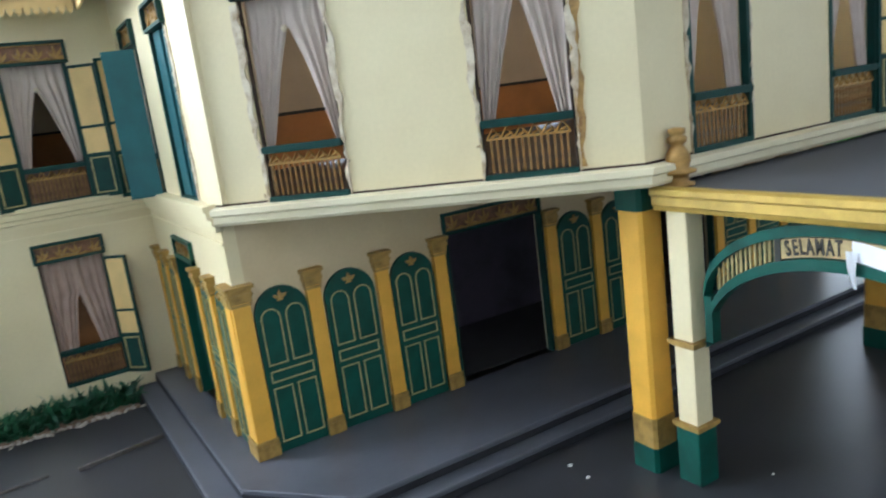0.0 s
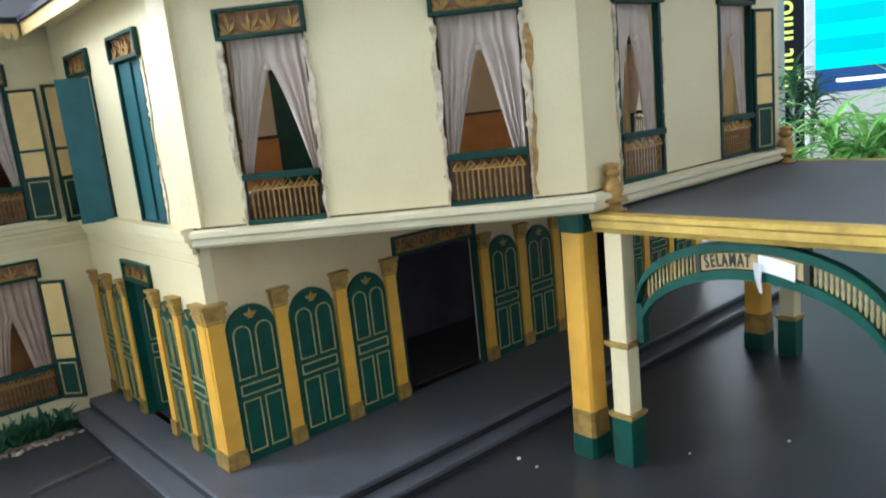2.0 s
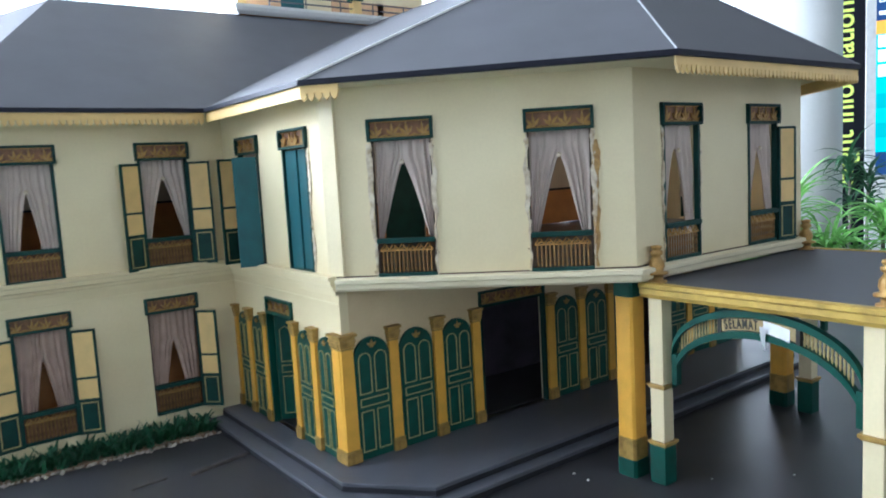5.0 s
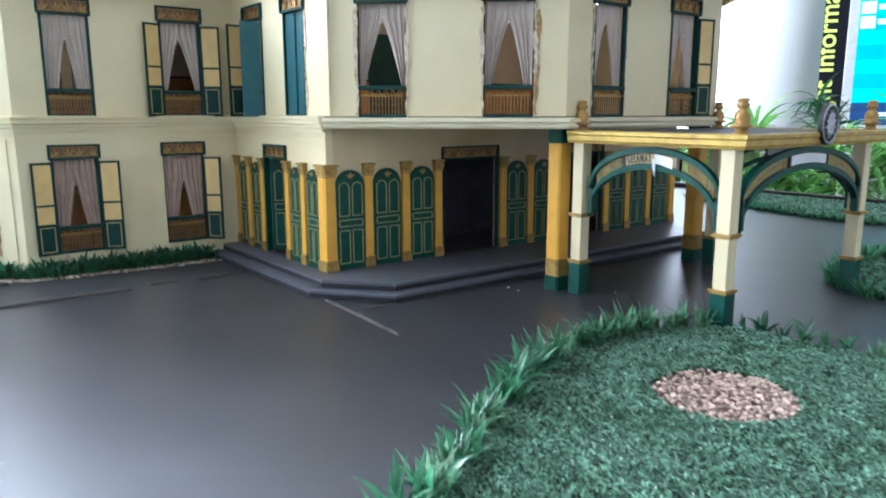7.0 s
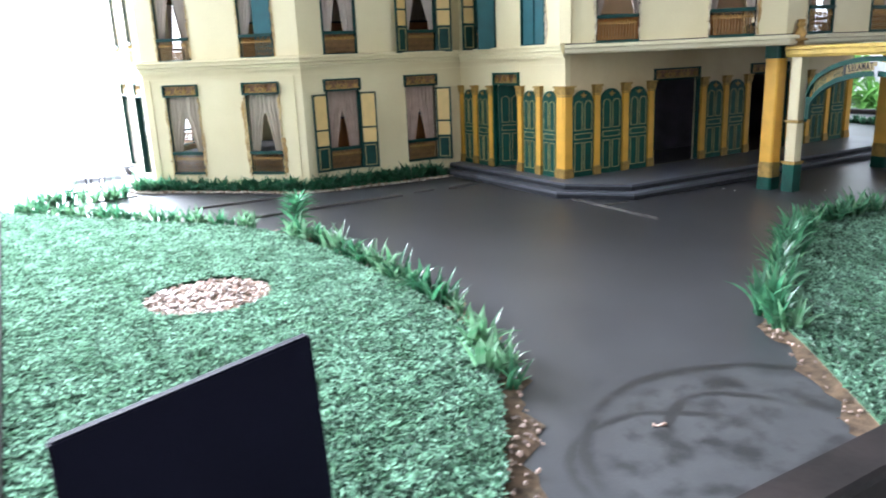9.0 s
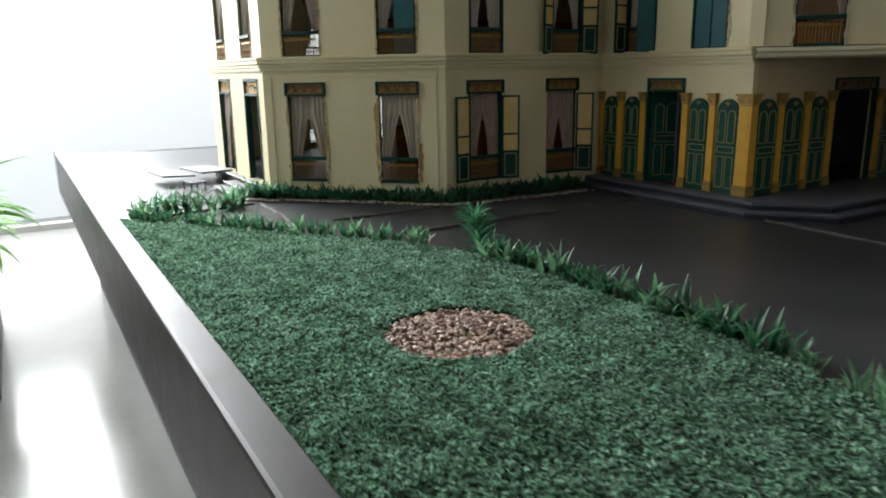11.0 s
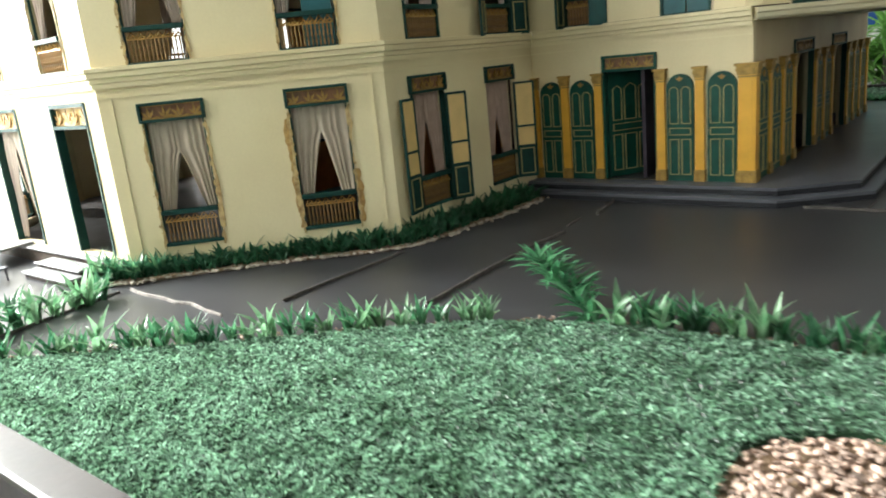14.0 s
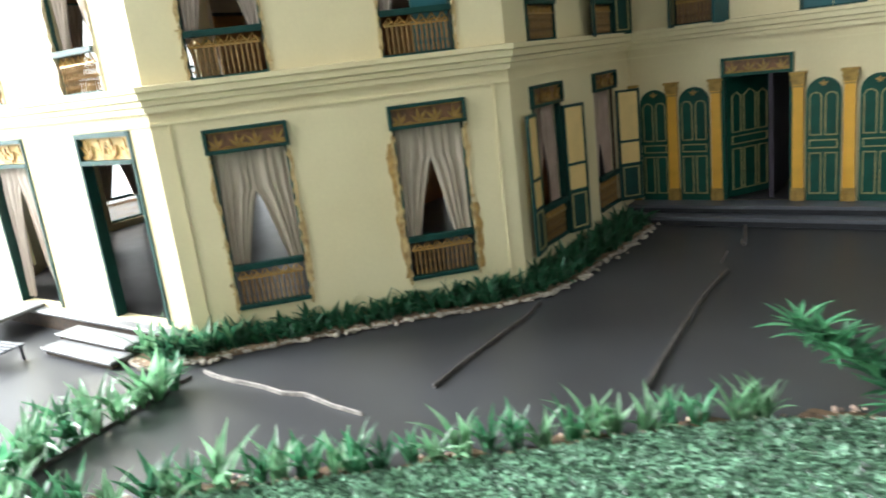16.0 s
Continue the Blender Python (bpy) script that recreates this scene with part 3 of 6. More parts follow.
# little warm lamps under the ceiling of the bay room
for lx, ly in ((0.75, 1.15), (1.35, 1.15)):
    lamp = thing("model_lamp", "tiny warm lamp under the model ceiling", "lamp", "model lamps", m=pose(lx, ly, ZTOP - 0.02))
    bm = bmesh.new()
    bmesh.ops.create_icosphere(bm, subdivisions=2, radius=0.009, matrix=Matrix.Translation((0, 0, -0.022)))
    part("bulb", bm, BULB, lamp, smooth=True)
    bm = bmesh.new()
    tube(bm, [(0, 0, -0.014), (0, 0, 0.0)], 0.003, 8)
    part("fitting", bm, WHITE, lamp)

# ---- windows ----
cache = {}


def once(key, make):
    if key not in cache:
        cache[key] = make()
    return cache[key]


def fretwork_mesh(w, h):
    """Fans of carved leaves that lean from side to side along a rail."""
    bm = bmesh.new()
    n = max(3, round(w / 0.036))
    step = w / n
    for i in range(n):
        cx = -w / 2 + step * (i + 0.5)
        lean = 22 if i % 2 else -22
        for a, ln in ((-62, 0.62), (-24, 0.88), (16, 0.95), (54, 0.70)):
            d = Vector((math.sin(radians(a + lean)), math.cos(radians(a + lean))))
            q = Vector((d.y, -d.x))
            o = Vector((cx, h * 0.10))
            l = min(ln * h * 0.95, 0.62 * step / max(0.3, abs(d.x)))
            pts = [o, o + d * l * 0.45 + q * h * 0.10, o + d * l, o + d * l * 0.45 - q * h * 0.10]
            upright(bm, [tuple(p) for p in pts], -0.0022, 0.001)
        tube(bm, [(cx - step * 0.5, 0, h * 0.16), (cx - step * 0.2, 0, h * 0.05), (cx + step * 0.2, 0, h * 0.05), (cx + step * 0.5, 0, h * 0.16)], 0.0014, 4)
    box(bm, -w / 2, w / 2, -0.0006, 0.0006, 0.0, h * 0.07)
    box(bm, -w / 2, w / 2, -0.0006, 0.0006, h * 0.93, h)
    return to_mesh("fretwork", bm, GOLD)


def frame_mesh(w, zs, bare=""):
    bm = bmesh.new()
    lint = zs[2] - zs[0]
    t = 0.004 if bare else 0.007
    y = 0.004 if bare else -0.003
    for x0, x1 in ((-w / 2, -w / 2 + t), (w / 2 - t, w / 2)):
        box(bm, x0, x1, y, 0.010, 0, lint + 0.002)
    box(bm, -w / 2 + t, w / 2 - t, y, 0.010, 0, 0.008)
    return to_mesh("window", bm, GAP if bare == "brown" else FRAME)


def bottom_mesh(w):
    bm = bmesh.new()
    box(bm, -w / 2 + 0.001, w / 2 - 0.001, -0.006, 0.003, -0.001, 0.007)
    soften(bm, 0.001)
    return to_mesh("bottom_rail", bm, FRAME)


def lintel_mesh(w, zs):
    bm = bmesh.new()
    z0, z1 = zs[2] - zs[0], zs[3] - zs[0]
    o = 0.006
    t = 0.0065
    box(bm, -w / 2 - o, w / 2 + o, -0.009, 0.012, z1 - t, z1)
    box(bm, -w / 2 - o, w / 2 + o, -0.009, 0.012, z0, z0 + t)
    for x in (-w / 2 - o, w / 2 + o - t):
        box(bm, x, x + t, -0.010, 0.012, z0 + t, z1 - t)
    soften(bm, 0.0008)
    return to_mesh("lintel", bm, FRAME)


def rail_mesh(w, zs):
    bm = bmesh.new()
    z = zs[1] - zs[0]
    box(bm, -w / 2 + 0.002, w / 2 - 0.002, -0.008, 0.008, z - 0.011, z)
    soften(bm, 0.0015, 2)
    return to_mesh("sill_rail", bm, FRAME)


def baluster_mesh(zs):
    bm = bmesh.new()
    zb = zs[1] - zs[0] - 0.027
    tube(bm, [(0, 0.001, 0.008 + (zb - 0.008) * k / 6) for k in range(7)], [0.0016, 0.0024, 0.0016, 0.0024, 0.0017, 0.0024, 0.0016], 5)
    return to_mesh("baluster", bm, BALGOLD)


def zigzag_mesh(w, zs):
    """The carved zigzag band above the balusters."""
    bm = bmesh.new()
    top = zs[1] - zs[0] - 0.011
    zb = top - 0.016
    box(bm, -w / 2 + 0.008, w / 2 - 0.008, -0.0015, 0.003, zb - 0.0022, zb + 0.0012)
    m = 6
    for i in range(m):
        a = -w / 2 + 0.009 + (w - 0.018) * i / m
        b = a + (w - 0.018) / m
        tube(bm, [(a, 0.0, zb + 0.001), ((a + b) / 2, 0.0, top - 0.001), (b, 0.0, zb + 0.001)], 0.002, 4)
        tube(bm, [((a + b) / 2 - 0.004, 0.0, zb + 0.002), ((a + b) / 2 + 0.004, 0.0, zb + 0.006)], 0.002, 4)
    return to_mesh("zigzag_band", bm, GOLD)


def curtain_mesh(w, h, pin, gap, seed, mat=None):
    r = random.Random(seed)
    bm = bmesh.new()
    nu, nv = 26, 18
    for s in (-1, 1):
        ph, k = r.uniform(0, 6), r.choice((3.6, 4.2, 4.8))
        skew = r.uniform(0.86, 1.08)
        rows = []
        for j in range(nv + 1):
            v = j / nv
            edge = 0.0 if v < pin else gap * skew * ((v - pin) / (1 - pin)) ** 0.85 * w / 2
            row = []
            for i in range(nu + 1):
                u = i / nu
                x = w / 2 - u * (w / 2 - edge + (0.004 if v < pin else 0.0))
                amp = 0.0022 + 0.0022 * min(1, v * 2.5)
                q = u + 0.05 * math.sin(5.3 * u + ph) + 0.03 * math.sin(12.1 * u + 2.3 * ph)
                y = amp * math.sin(q * k * 2 * math.pi + ph + 0.6 * math.sin(3 * v + s)) + 0.0012 * math.sin(9 * v + 5 * u + ph)
                if s < 0:
                    y += 0.002
                row.append(bm.verts.new((s * x, y, h * (1 - v) + 0.002 * math.sin(u * k * 6.28 + ph) * v)))
            rows.append(row)
        for a, b in zip(rows, rows[1:]):
            for i in range(nu):
                bm.faces.new((a[i], a[i + 1], b[i + 1], b[i]))
    me = to_mesh("curtain", bm, mat or CURTAIN, True)
    return me


def knot_mesh():
    bm = bmesh.new()
    for k in range(6):
        a = k * math.pi / 3
        bmesh.ops.create_icosphere(bm, subdivisions=1, radius=0.0028, matrix=Matrix.Translation((0.0035 * math.cos(a), 0, 0.0035 * math.sin(a))))
    bmesh.ops.create_icosphere(bm, subdivisions=1, radius=0.003, matrix=Matrix.Translation((0, -0.002, 0)))
    return to_mesh("curtain_knot", bm, PUTTY, True)


def edge_mesh(h, side, seed, wide, mat, name):
    """Flaking filler along one jamb of a window."""
    r = random.Random(seed)
    bm = bmesh.new()
    n = 26
    outer, inner = [], []
    wv = 0.003
    for i in range(n + 1):
        z = -0.008 + (h + 0.004) * i / n
        wv = max(0.0022, min(wide, wv + r.uniform(-0.35, 0.35) * wide))
        inner.append((side * (WW / 2 + r.choice((-0.004, -0.002, 0.001, 0.003)) + r.uniform(-0.001, 0.001)), z))
        outer.append((side * (WW / 2 + wv), z + r.uniform(-0.002, 0.002)))
    band(bm, inner, outer, -r.uniform(0.002, 0.004), 0.001)
    for i in range(9):
        z = r.uniform(0, h)
        bmesh.ops.create_icosphere(bm, subdivisions=1, radius=r.uniform(0.0012, 0.0035), matrix=Matrix.Translation((side * (WW / 2 + r.uniform(-0.001, wide * 0.7)), -0.003, z)) @ Matrix.Diagonal((1, 0.6, r.uniform(0.8, 2), 1)))
    return to_mesh(name, bm, mat)


def stain_mesh(h, side, seed):
    r = random.Random(seed)
    bm = bmesh.new()
    n = 20
    inner, outer = [], []
    for i in range(n + 1):
        t = i / n
        wv = 0.009 + 0.010 * noise.noise((t * 6.0, seed * 3.1, 0.5)) + 0.004 * noise.noise((t * 19.0, seed * 1.7, 2.5)) + r.uniform(0, 0.0015)
        inner.append((side * (WW / 2 + 0.001), h * (0.02 + 0.9 * t)))
        outer.append((side * (WW / 2 + wv + 0.003), h * (0.02 + 0.9 * t)))
    band(bm, inner, outer, -0.0012, 0.001)
    return to_mesh("glue_stain", bm, GLUE)


def shutter(parent, lw, h, hinge, angle, hand, plain=False, name="shutter"):
    """A hinged leaf: hand 1 opens to the right of its hinge, -1 to the left; angle in degrees off the wall."""
    key = ("shutter", round(lw, 4), round(h, 3), hand, plain)

    def leaf():
        bm = bmesh.new()
        t = 0.006
        if plain:
            box(bm, 0, hand * lw, -0.003, 0.003, 0, h)
        else:
            wall_grid(bm, lw, 0.006, 0, h, [(t, lw - t, z0 + t, z1) for z0, z1 in ((0, h * 0.32), (h * 0.32, h * 0.53), (h * 0.53, h - t))])
            for v in bm.verts:
                v.co.x *= hand
                v.co.y -= 0.003
        return to_mesh("shutter", bm, TEAL if plain else FRAME)

    def lower_panel():
        bm = bmesh.new()
        box(bm, hand * 0.006, hand * (lw - 0.006), -0.0012, 0.0012, 0.006, h * 0.32)
        return to_mesh("lower_panel", bm, FRAME)

    def panels():
        bm = bmesh.new()
        for z0, z1 in ((h * 0.32 + 0.006, h * 0.53), (h * 0.53 + 0.006, h - 0.006)):
            box(bm, hand * 0.006, hand * (lw - 0.006), -0.0015, 0.0015, z0, z1)
        return to_mesh("panel", bm, PANEL)

    def trim():
        bm = bmesh.new()
        a, b, c, d = 0.009, lw - 0.009, 0.009, h * 0.32 - 0.003
        for x0, x1, z0, z1 in ((a, b, c, c + 0.003), (a, b, d - 0.003, d), (a, a + 0.003, c, d), (b - 0.003, b, c, d)):
            box(bm, hand * x0, hand * x1, -0.0036, 0.0036, z0, z1)
        return to_mesh("panel_trim", bm, LINE)

    ob = part(name, once(key, leaf), parent=parent, m=pose(*hinge, 0, 0, -hand * angle))
    return ob, key, panels, trim, lower_panel, plain


window_number = [0]
# how far down each pair of curtains hangs closed, and how wide it parts below
CURTAIN_STYLE = {
    ("DC", "l", True): (0.36, 0.62), ("DC", "l", False): (0.30, 0.56),
    ("CI", "l", True): (0.36, 0.40), ("CI", "l", False): (0.40, 0.44),
    ("CI", "u", True): (0.30, 0.46), ("AB", "u", True): (0.20, 0.82), ("AB", "u", False): (0.22, 0.74),
    ("BB", "u", True): (0.24, 0.70), ("BB", "u", False): (0.26, 0.66),
}


def window(key, c, zs, kind):
    """One window of the model, in its wall's frame."""
    p0, p1 = FACETS[key][0], FACETS[key][1]
    m = along(p0, p1, zs[0]) @ pose(c, 0, 0)
    tag = "u" if zs is UPPER else "l"
    window_number[0] += 1
    seed = window_number[0]
    w = WW
    h = zs[2] - zs[0]
    bare = ("brown" if key == "AB" else "green") if kind in ("rough", "stained", "leaf", "open") else "brown" if kind == "right" else ""
    win = part("window", once(("frame", tag, bare), lambda: frame_mesh(w, zs, bare)), parent=palace, m=m)
    if bare:
        part("bottom_rail", once(("bottom", tag), lambda: bottom_mesh(w)), parent=win)
    part("lintel", once(("lintel", tag), lambda: lintel_mesh(w, zs)), parent=win)

    def backing():
        bm = bmesh.new()
        box(bm, -w / 2, w / 2, 0.002, 0.006, zs[2] - zs[0] + 0.005, zs[3] - zs[0] - 0.005)
        return to_mesh("lintel_panel", bm, BROWN)

    part("lintel_panel", once(("back", tag), backing), parent=win)
    fh = zs[3] - zs[2] - 0.013
    part("fretwork", once(("fret", tag), lambda: fretwork_mesh(w, fh)), parent=win, m=pose(0, -0.001, zs[2] - zs[0] + 0.0065), label="gilded carved fretwork")
    if kind == "closed":
        for hand in (-1, 1):
            shutter(win, w / 2 - 0.008, h - 0.008, (-hand * (w / 2 - 0.007), 0.006 if hand > 0 else 0.010, 0.006), 0, hand, plain=True)
        part("putty", once(("putty", tag, "c"), lambda: edge_mesh(h, 1, 41, 0.012, PUTTY, "putty")), parent=win)
        return
    rail_z = zs[1] - zs[0]
    part("sill_rail", once(("rail", tag), lambda: rail_mesh(w, zs)), parent=win)
    part("zigzag_band", once(("zig", tag), lambda: zigzag_mesh(w, zs)), parent=win, label="carved gold zigzag band")
    for k in range(13):
        part("baluster", once(("bal", tag), lambda: baluster_mesh(zs)), parent=win, m=pose(-w / 2 + 0.009 + (w - 0.018) * (k + 0.5) / 13, 0, 0))
    style = CURTAIN_STYLE.get((key, tag, c < 0.3), (0.22, 0.72) if seed % 3 else (0.30, 0.66))
    cm = once(("curtain", tag, key == "CI", seed % 4, style), lambda: curtain_mesh(w - 0.008, h - rail_z + 0.006, style[0], style[1], seed, CURTAIN if tag == "u" else SHEER if key == "CI" else BEIGE))
    part("curtain", cm, parent=win, m=pose(0, 0.0155, rail_z - 0.006), label="gathered off-white curtain drawn apart")
    if style[0] < 0.4 and tag == "u":
        part("curtain_knot", once("knot", knot_mesh), parent=win, m=pose(0, 0.006, rail_z + (h - rail_z) * (1 - style[0]) - 0.004))
    if kind in ("both", "right", "plain", "teal") and key in ("CI", "IA"):
        def dado():
            bm = bmesh.new()
            box(bm, -w / 2 + 0.007, w / 2 - 0.007, 0.008, 0.012, 0.004, rail_z - 0.006)
            return to_mesh("dado_board", bm, BROWN)
        part("dado_board", once(("dado", tag), dado), parent=win)
    leaves = []
    lw = 0.061
    if kind in ("both", "teal"):
        leaves.append(((-w / 2 + 0.003, -0.006, 0.0), (9 if tag == "l" else 22) if kind == "both" else 97, -1, False))
    if kind in ("both", "right", "shutter"):
        leaves.append(((w / 2 - 0.003, -0.006, 0.0), 48 if kind == "right" else 24 if kind == "both" else 12, 1, False))
    if kind == "teal":
        leaves.append(((w / 2 - 0.003, -0.006, 0.0), 108, 1, True))
    for hinge, angle, hand, plain in leaves:
        ob, k, panels, trim, lower, pl = shutter(win, lw, h - 0.008, hinge, angle, hand, plain)
        if not pl:
            pm = once(("panels", *k), panels)
            tm = once(("trim", *k), trim)
            palace_shutters.append((ob, pm, tm, once(("lower", *k), lower)))
    if kind == "leaf":
        shutter(win, w * 0.5, h - 0.01, (w / 2 - 0.007, 0.006, 0.008), 0, -1, plain=True)
    if kind in ("rough", "stained", "open", "edge", "leaf"):
        wide = 0.0105 if kind in ("rough", "stained") else 0.006
        for side in (-1, 1):
            sd = seed * 2 + side
            part("putty", edge_mesh(h, side, sd, wide, OCHRE if key == "DC" else PUTTY, "putty"), parent=win, label="crumbling filler along the jamb")
    if kind == "stained":
        part("glue_stain", stain_mesh(h, 1 if tag == "u" else -1, 3), parent=win, label="brown glue stain beside the jamb")
        if tag == "l":
            part("glue_stain", stain_mesh(h * 0.5, 1, 5), parent=win, label="brown glue stain beside the jamb")


palace_shutters = []
for key, (p0, p1, low, up) in FACETS.items():
    for c, kind in low:
        if kind != "door":
            window(key, c, LOWER, kind)
    for c, kind in up:
        window(key, c, UPPER, kind)
# the leaves of a shutter carry their coloured panels in the same mesh level as the window's other pieces
for ob, pm, tm, lm in palace_shutters:
    for name, me in (("shutter_panel", pm), ("shutter_trim", tm), ("lower_panel", lm)):
        part(name, me, parent=ob.parent, m=ob.matrix_basis)

# open doorways of the west front
for c in (0.21, 0.585):
    m = along(E, D, 0.045) @ pose(c, 0, 0)
    bm = bmesh.new()
    for x in (-0.089, 0.082):
        box(bm, x, x + 0.007, -0.003, THICK - 0.002, 0, 0.365)
    box(bm, -0.082, 0.082, -0.004, THICK - 0.002, 0.356, 0.365)
    box(bm, -0.082, 0.082, -0.004, THICK - 0.002, 0.306, 0.314)
    way = part("doorway", bm, FRAME, palace, m=m)
    bm = bmesh.new()
    box(bm, -0.082, 0.082, 0.010, 0.013, 0.314, 0.356)
    part("lintel_panel", bm, PANEL, way)
    part("fretwork", once("fretdoor", lambda: fretwork_mesh(0.16, 0.040)), parent=way, m=pose(0, 0.006, 0.315), label="gilded carved fretwork")
    if c < 0.3:
        part("curtain", once(("curtain_door", c), lambda: curtain_mesh(0.162, 0.30, 0.12, 0.8, 7)), parent=way, m=pose(0, 0.016, 0.008), label="off-white curtain tied far back")

# ---- lower doors and pilasters ----


def arch_outline(w, h, n=12):
    r = w / 2
    return [(-r, 0), (r, 0)] + [(r * math.cos(a), h - r + r * math.sin(a)) for a in (math.pi * k / n for k in range(n + 1))]


def outline_strip(bm, pts, t, y0, y1):
    """A thin bead that follows a closed outline of (x, z)."""
    n = len(pts)
    outer, inner = [], []
    for i in range(n):
        a, p, b = Vector(pts[i - 1]), Vector(pts[i]), Vector(pts[(i + 1) % n])
        e1, e2 = (p - a), (b - p)
        if e1.length < 1e-6 or e2.length < 1e-6:
            continue
        e1.normalize(), e2.normalize()
        na, nb = Vector((-e1.y, e1.x)), Vector((-e2.y, e2.x))
        mm = (na + nb) / max(0.4, 1 + na.dot(nb))
        outer.append(tuple(p))
        inner.append(tuple(p + mm * t))
    outer.append(outer[0])
    inner.append(inner[0])
    band(bm, inner, outer, y0, y1)


def door_meshes(w, h):
    def slab():
        bm = bmesh.new()
        upright(bm, arch_outline(w, h), -0.006, 0.004)
        return to_mesh("door", bm, GREEN)

    def beads():
        bm = bmesh.new()
        g = w * 0.09
        pw = (w - 3 * g) / 2
        t = 0.0022
        for s in (-1, 1):
            cx = s * (pw + g) / 2
            lo = [(cx - pw / 2, h * 0.06), (cx + pw / 2, h * 0.06), (cx + pw / 2, h * 0.40), (cx - pw / 2, h * 0.40)]
            outline_strip(bm, lo, t, -0.0085, -0.005)
            hi = h * 0.90 - w * 0.06
            r = pw / 2
            up = [(cx - r, h * 0.54), (cx + r, h * 0.54)] + [(cx + r * math.cos(a), hi - r + r * math.sin(a)) for a in (math.pi * k / 8 for k in range(9))]
            outline_strip(bm, up, t, -0.0085, -0.005)
        mid = [(-pw - g / 2, h * 0.435), (pw + g / 2, h * 0.435), (pw + g / 2, h * 0.505), (-pw - g / 2, h * 0.505)]
        outline_strip(bm, mid, t, -0.0085, -0.005)
        return to_mesh("door_beading", bm, LINE)

    def flower():
        bm = bmesh.new()
        z = h - w * 0.17
        for a in (-60, 0, 60):
            d = Vector((math.sin(radians(a)), math.cos(radians(a))))
            n = Vector((d.y, -d.x))
            o = Vector((0, z - w * 0.05))
            pts = [o, o + d * w * 0.08 + n * w * 0.035, o + d * w * 0.15, o + d * w * 0.08 - n * w * 0.035]
            upright(bm, [tuple(p) for p in pts], -0.0095, -0.005)
        upright(bm, [(-w * 0.06, z - w * 0.09), (w * 0.06, z - w * 0.09), (0, z - w * 0.02)], -0.009, -0.005)
        return to_mesh("door_flower", bm, GOLD)

    k = round(w, 3)
    return once(("slab", k), slab), once(("beads", k), beads), once(("flower", k), flower)


def wall_door(m, w, h=0.287):
    a, b, c = door_meshes(w, h)
    ob = part("door", a, parent=palace, m=m)
    part("door_beading", b, parent=ob)
    part("door_flower", c, parent=ob, label="gold palmette")


def pilaster_mesh(w, h):
    bm = bmesh.new()
    prof = [(0.0, w * 0.42), (h * 0.5, w * 0.40), (h, w * 0.37)]
    n = []
    for z, r in prof:
        n.append([bm.verts.new(p) for p in ((-r, -0.011, z), (r, -0.011, z), (r, 0.004, z), (-r, 0.004, z))])
    for a, b in zip(n, n[1:]):
        for i in range(4):
            j = (i + 1) % 4
            bm.faces.new((a[i], a[j], b[j], b[i]))
    bm.faces.new(n[-1])
    return to_mesh("pilaster", bm, YELLOW)


def stack_mesh(name, rows, mat):
    """Stacked square mouldings, rows of (z0, z1, half width, front)."""
    bm = bmesh.new()
    for z0, z1, r, f in rows:
        box(bm, -r, r, -f, 0.004, z0, z1)
    return to_mesh(name, bm, mat)


def pilaster(m, w):
    h = 0.30
    k = round(w, 3)
    ob = part("pilaster", once(("pil", k), lambda: pilaster_mesh(w, h)), parent=palace, m=m)
    part("base", once(("pb", k), lambda: stack_mesh("base", [(0, 0.022, w * 0.5, 0.0145), (0.022, 0.026, w * 0.47, 0.0135), (0.026, 0.031, w * 0.49, 0.014)], DULLGOLD)), parent=ob, label="dull gold base")
    part("capital", once(("pc", k), lambda: stack_mesh("capital", [(0.268, 0.272, w * 0.44, 0.013), (0.274, 0.284, w * 0.47, 0.0145), (0.284, 0.289, w * 0.53, 0.0165), (0.289, 0.297, w * 0.50, 0.015), (0.297, 0.303, w * 0.60, 0.019)], DULLGOLD)), parent=ob, label="stepped dull gold capital")


ZP = 0.043
mf = along(*FRONT, ZP)
PX = [0.279, 0.405, 0.537, 0.659, 0.931, 1.057, 1.183, 1.455, 1.578, 1.708, 1.862]
for i, x in enumerate(PX):
    pilaster(mf @ pose(x - SIDE, 0, 0), 0.040 if i in (0, len(PX) - 1) else 0.032)
for a, b in zip(PX, PX[1:]):
    if b - a > 0.2:
        continue
    w = min(0.096, b - a - 0.032)
    wall_door(mf @ pose((a + b) / 2 - SIDE + (0.003 if a < 0.3 else 0), -0.001, 0), w)
# the two dark entrances under carved lintels
for x in (0.522, 1.046):
    bm = bmesh.new()
    t = 0.006
    for z in (0.30, 0.336):
        box(bm, -0.118, 0.118, -0.006, 0.012, z, z + t)
    for s in (-0.118, 0.112):
        box(bm, s, s + t, -0.0055, 0.0115, 0, 0.336)
    ent = part("entrance", bm, FRAME, palace, m=mf @ pose(x, 0, 0))
    bm = bmesh.new()
    box(bm, -0.112, 0.112, 0.003, 0.007, 0.306, 0.336)
    part("lintel_panel", bm, BROWN, ent)
    part("fretwork", once("fretentrance", lambda: fretwork_mesh(0.222, 0.029)), parent=ent, m=pose(0, 0.0, 0.3065), label="gilded carved fretwork")

ms = along((SIDE, 1.79), A, ZP)
PS = [0.0, 0.098, 0.206, 0.39, 0.496, 0.612]
for i, s in enumerate(PS):
    pilaster(ms @ pose(s, 0, 0), 0.044 if i == 5 else (0.03 if i else 0.02))
for s, w in ((0.052, 0.072), (0.152, 0.074), (0.443, 0.072), (0.553, 0.074)):
    wall_door(ms @ pose(s, -0.001, 0), w)
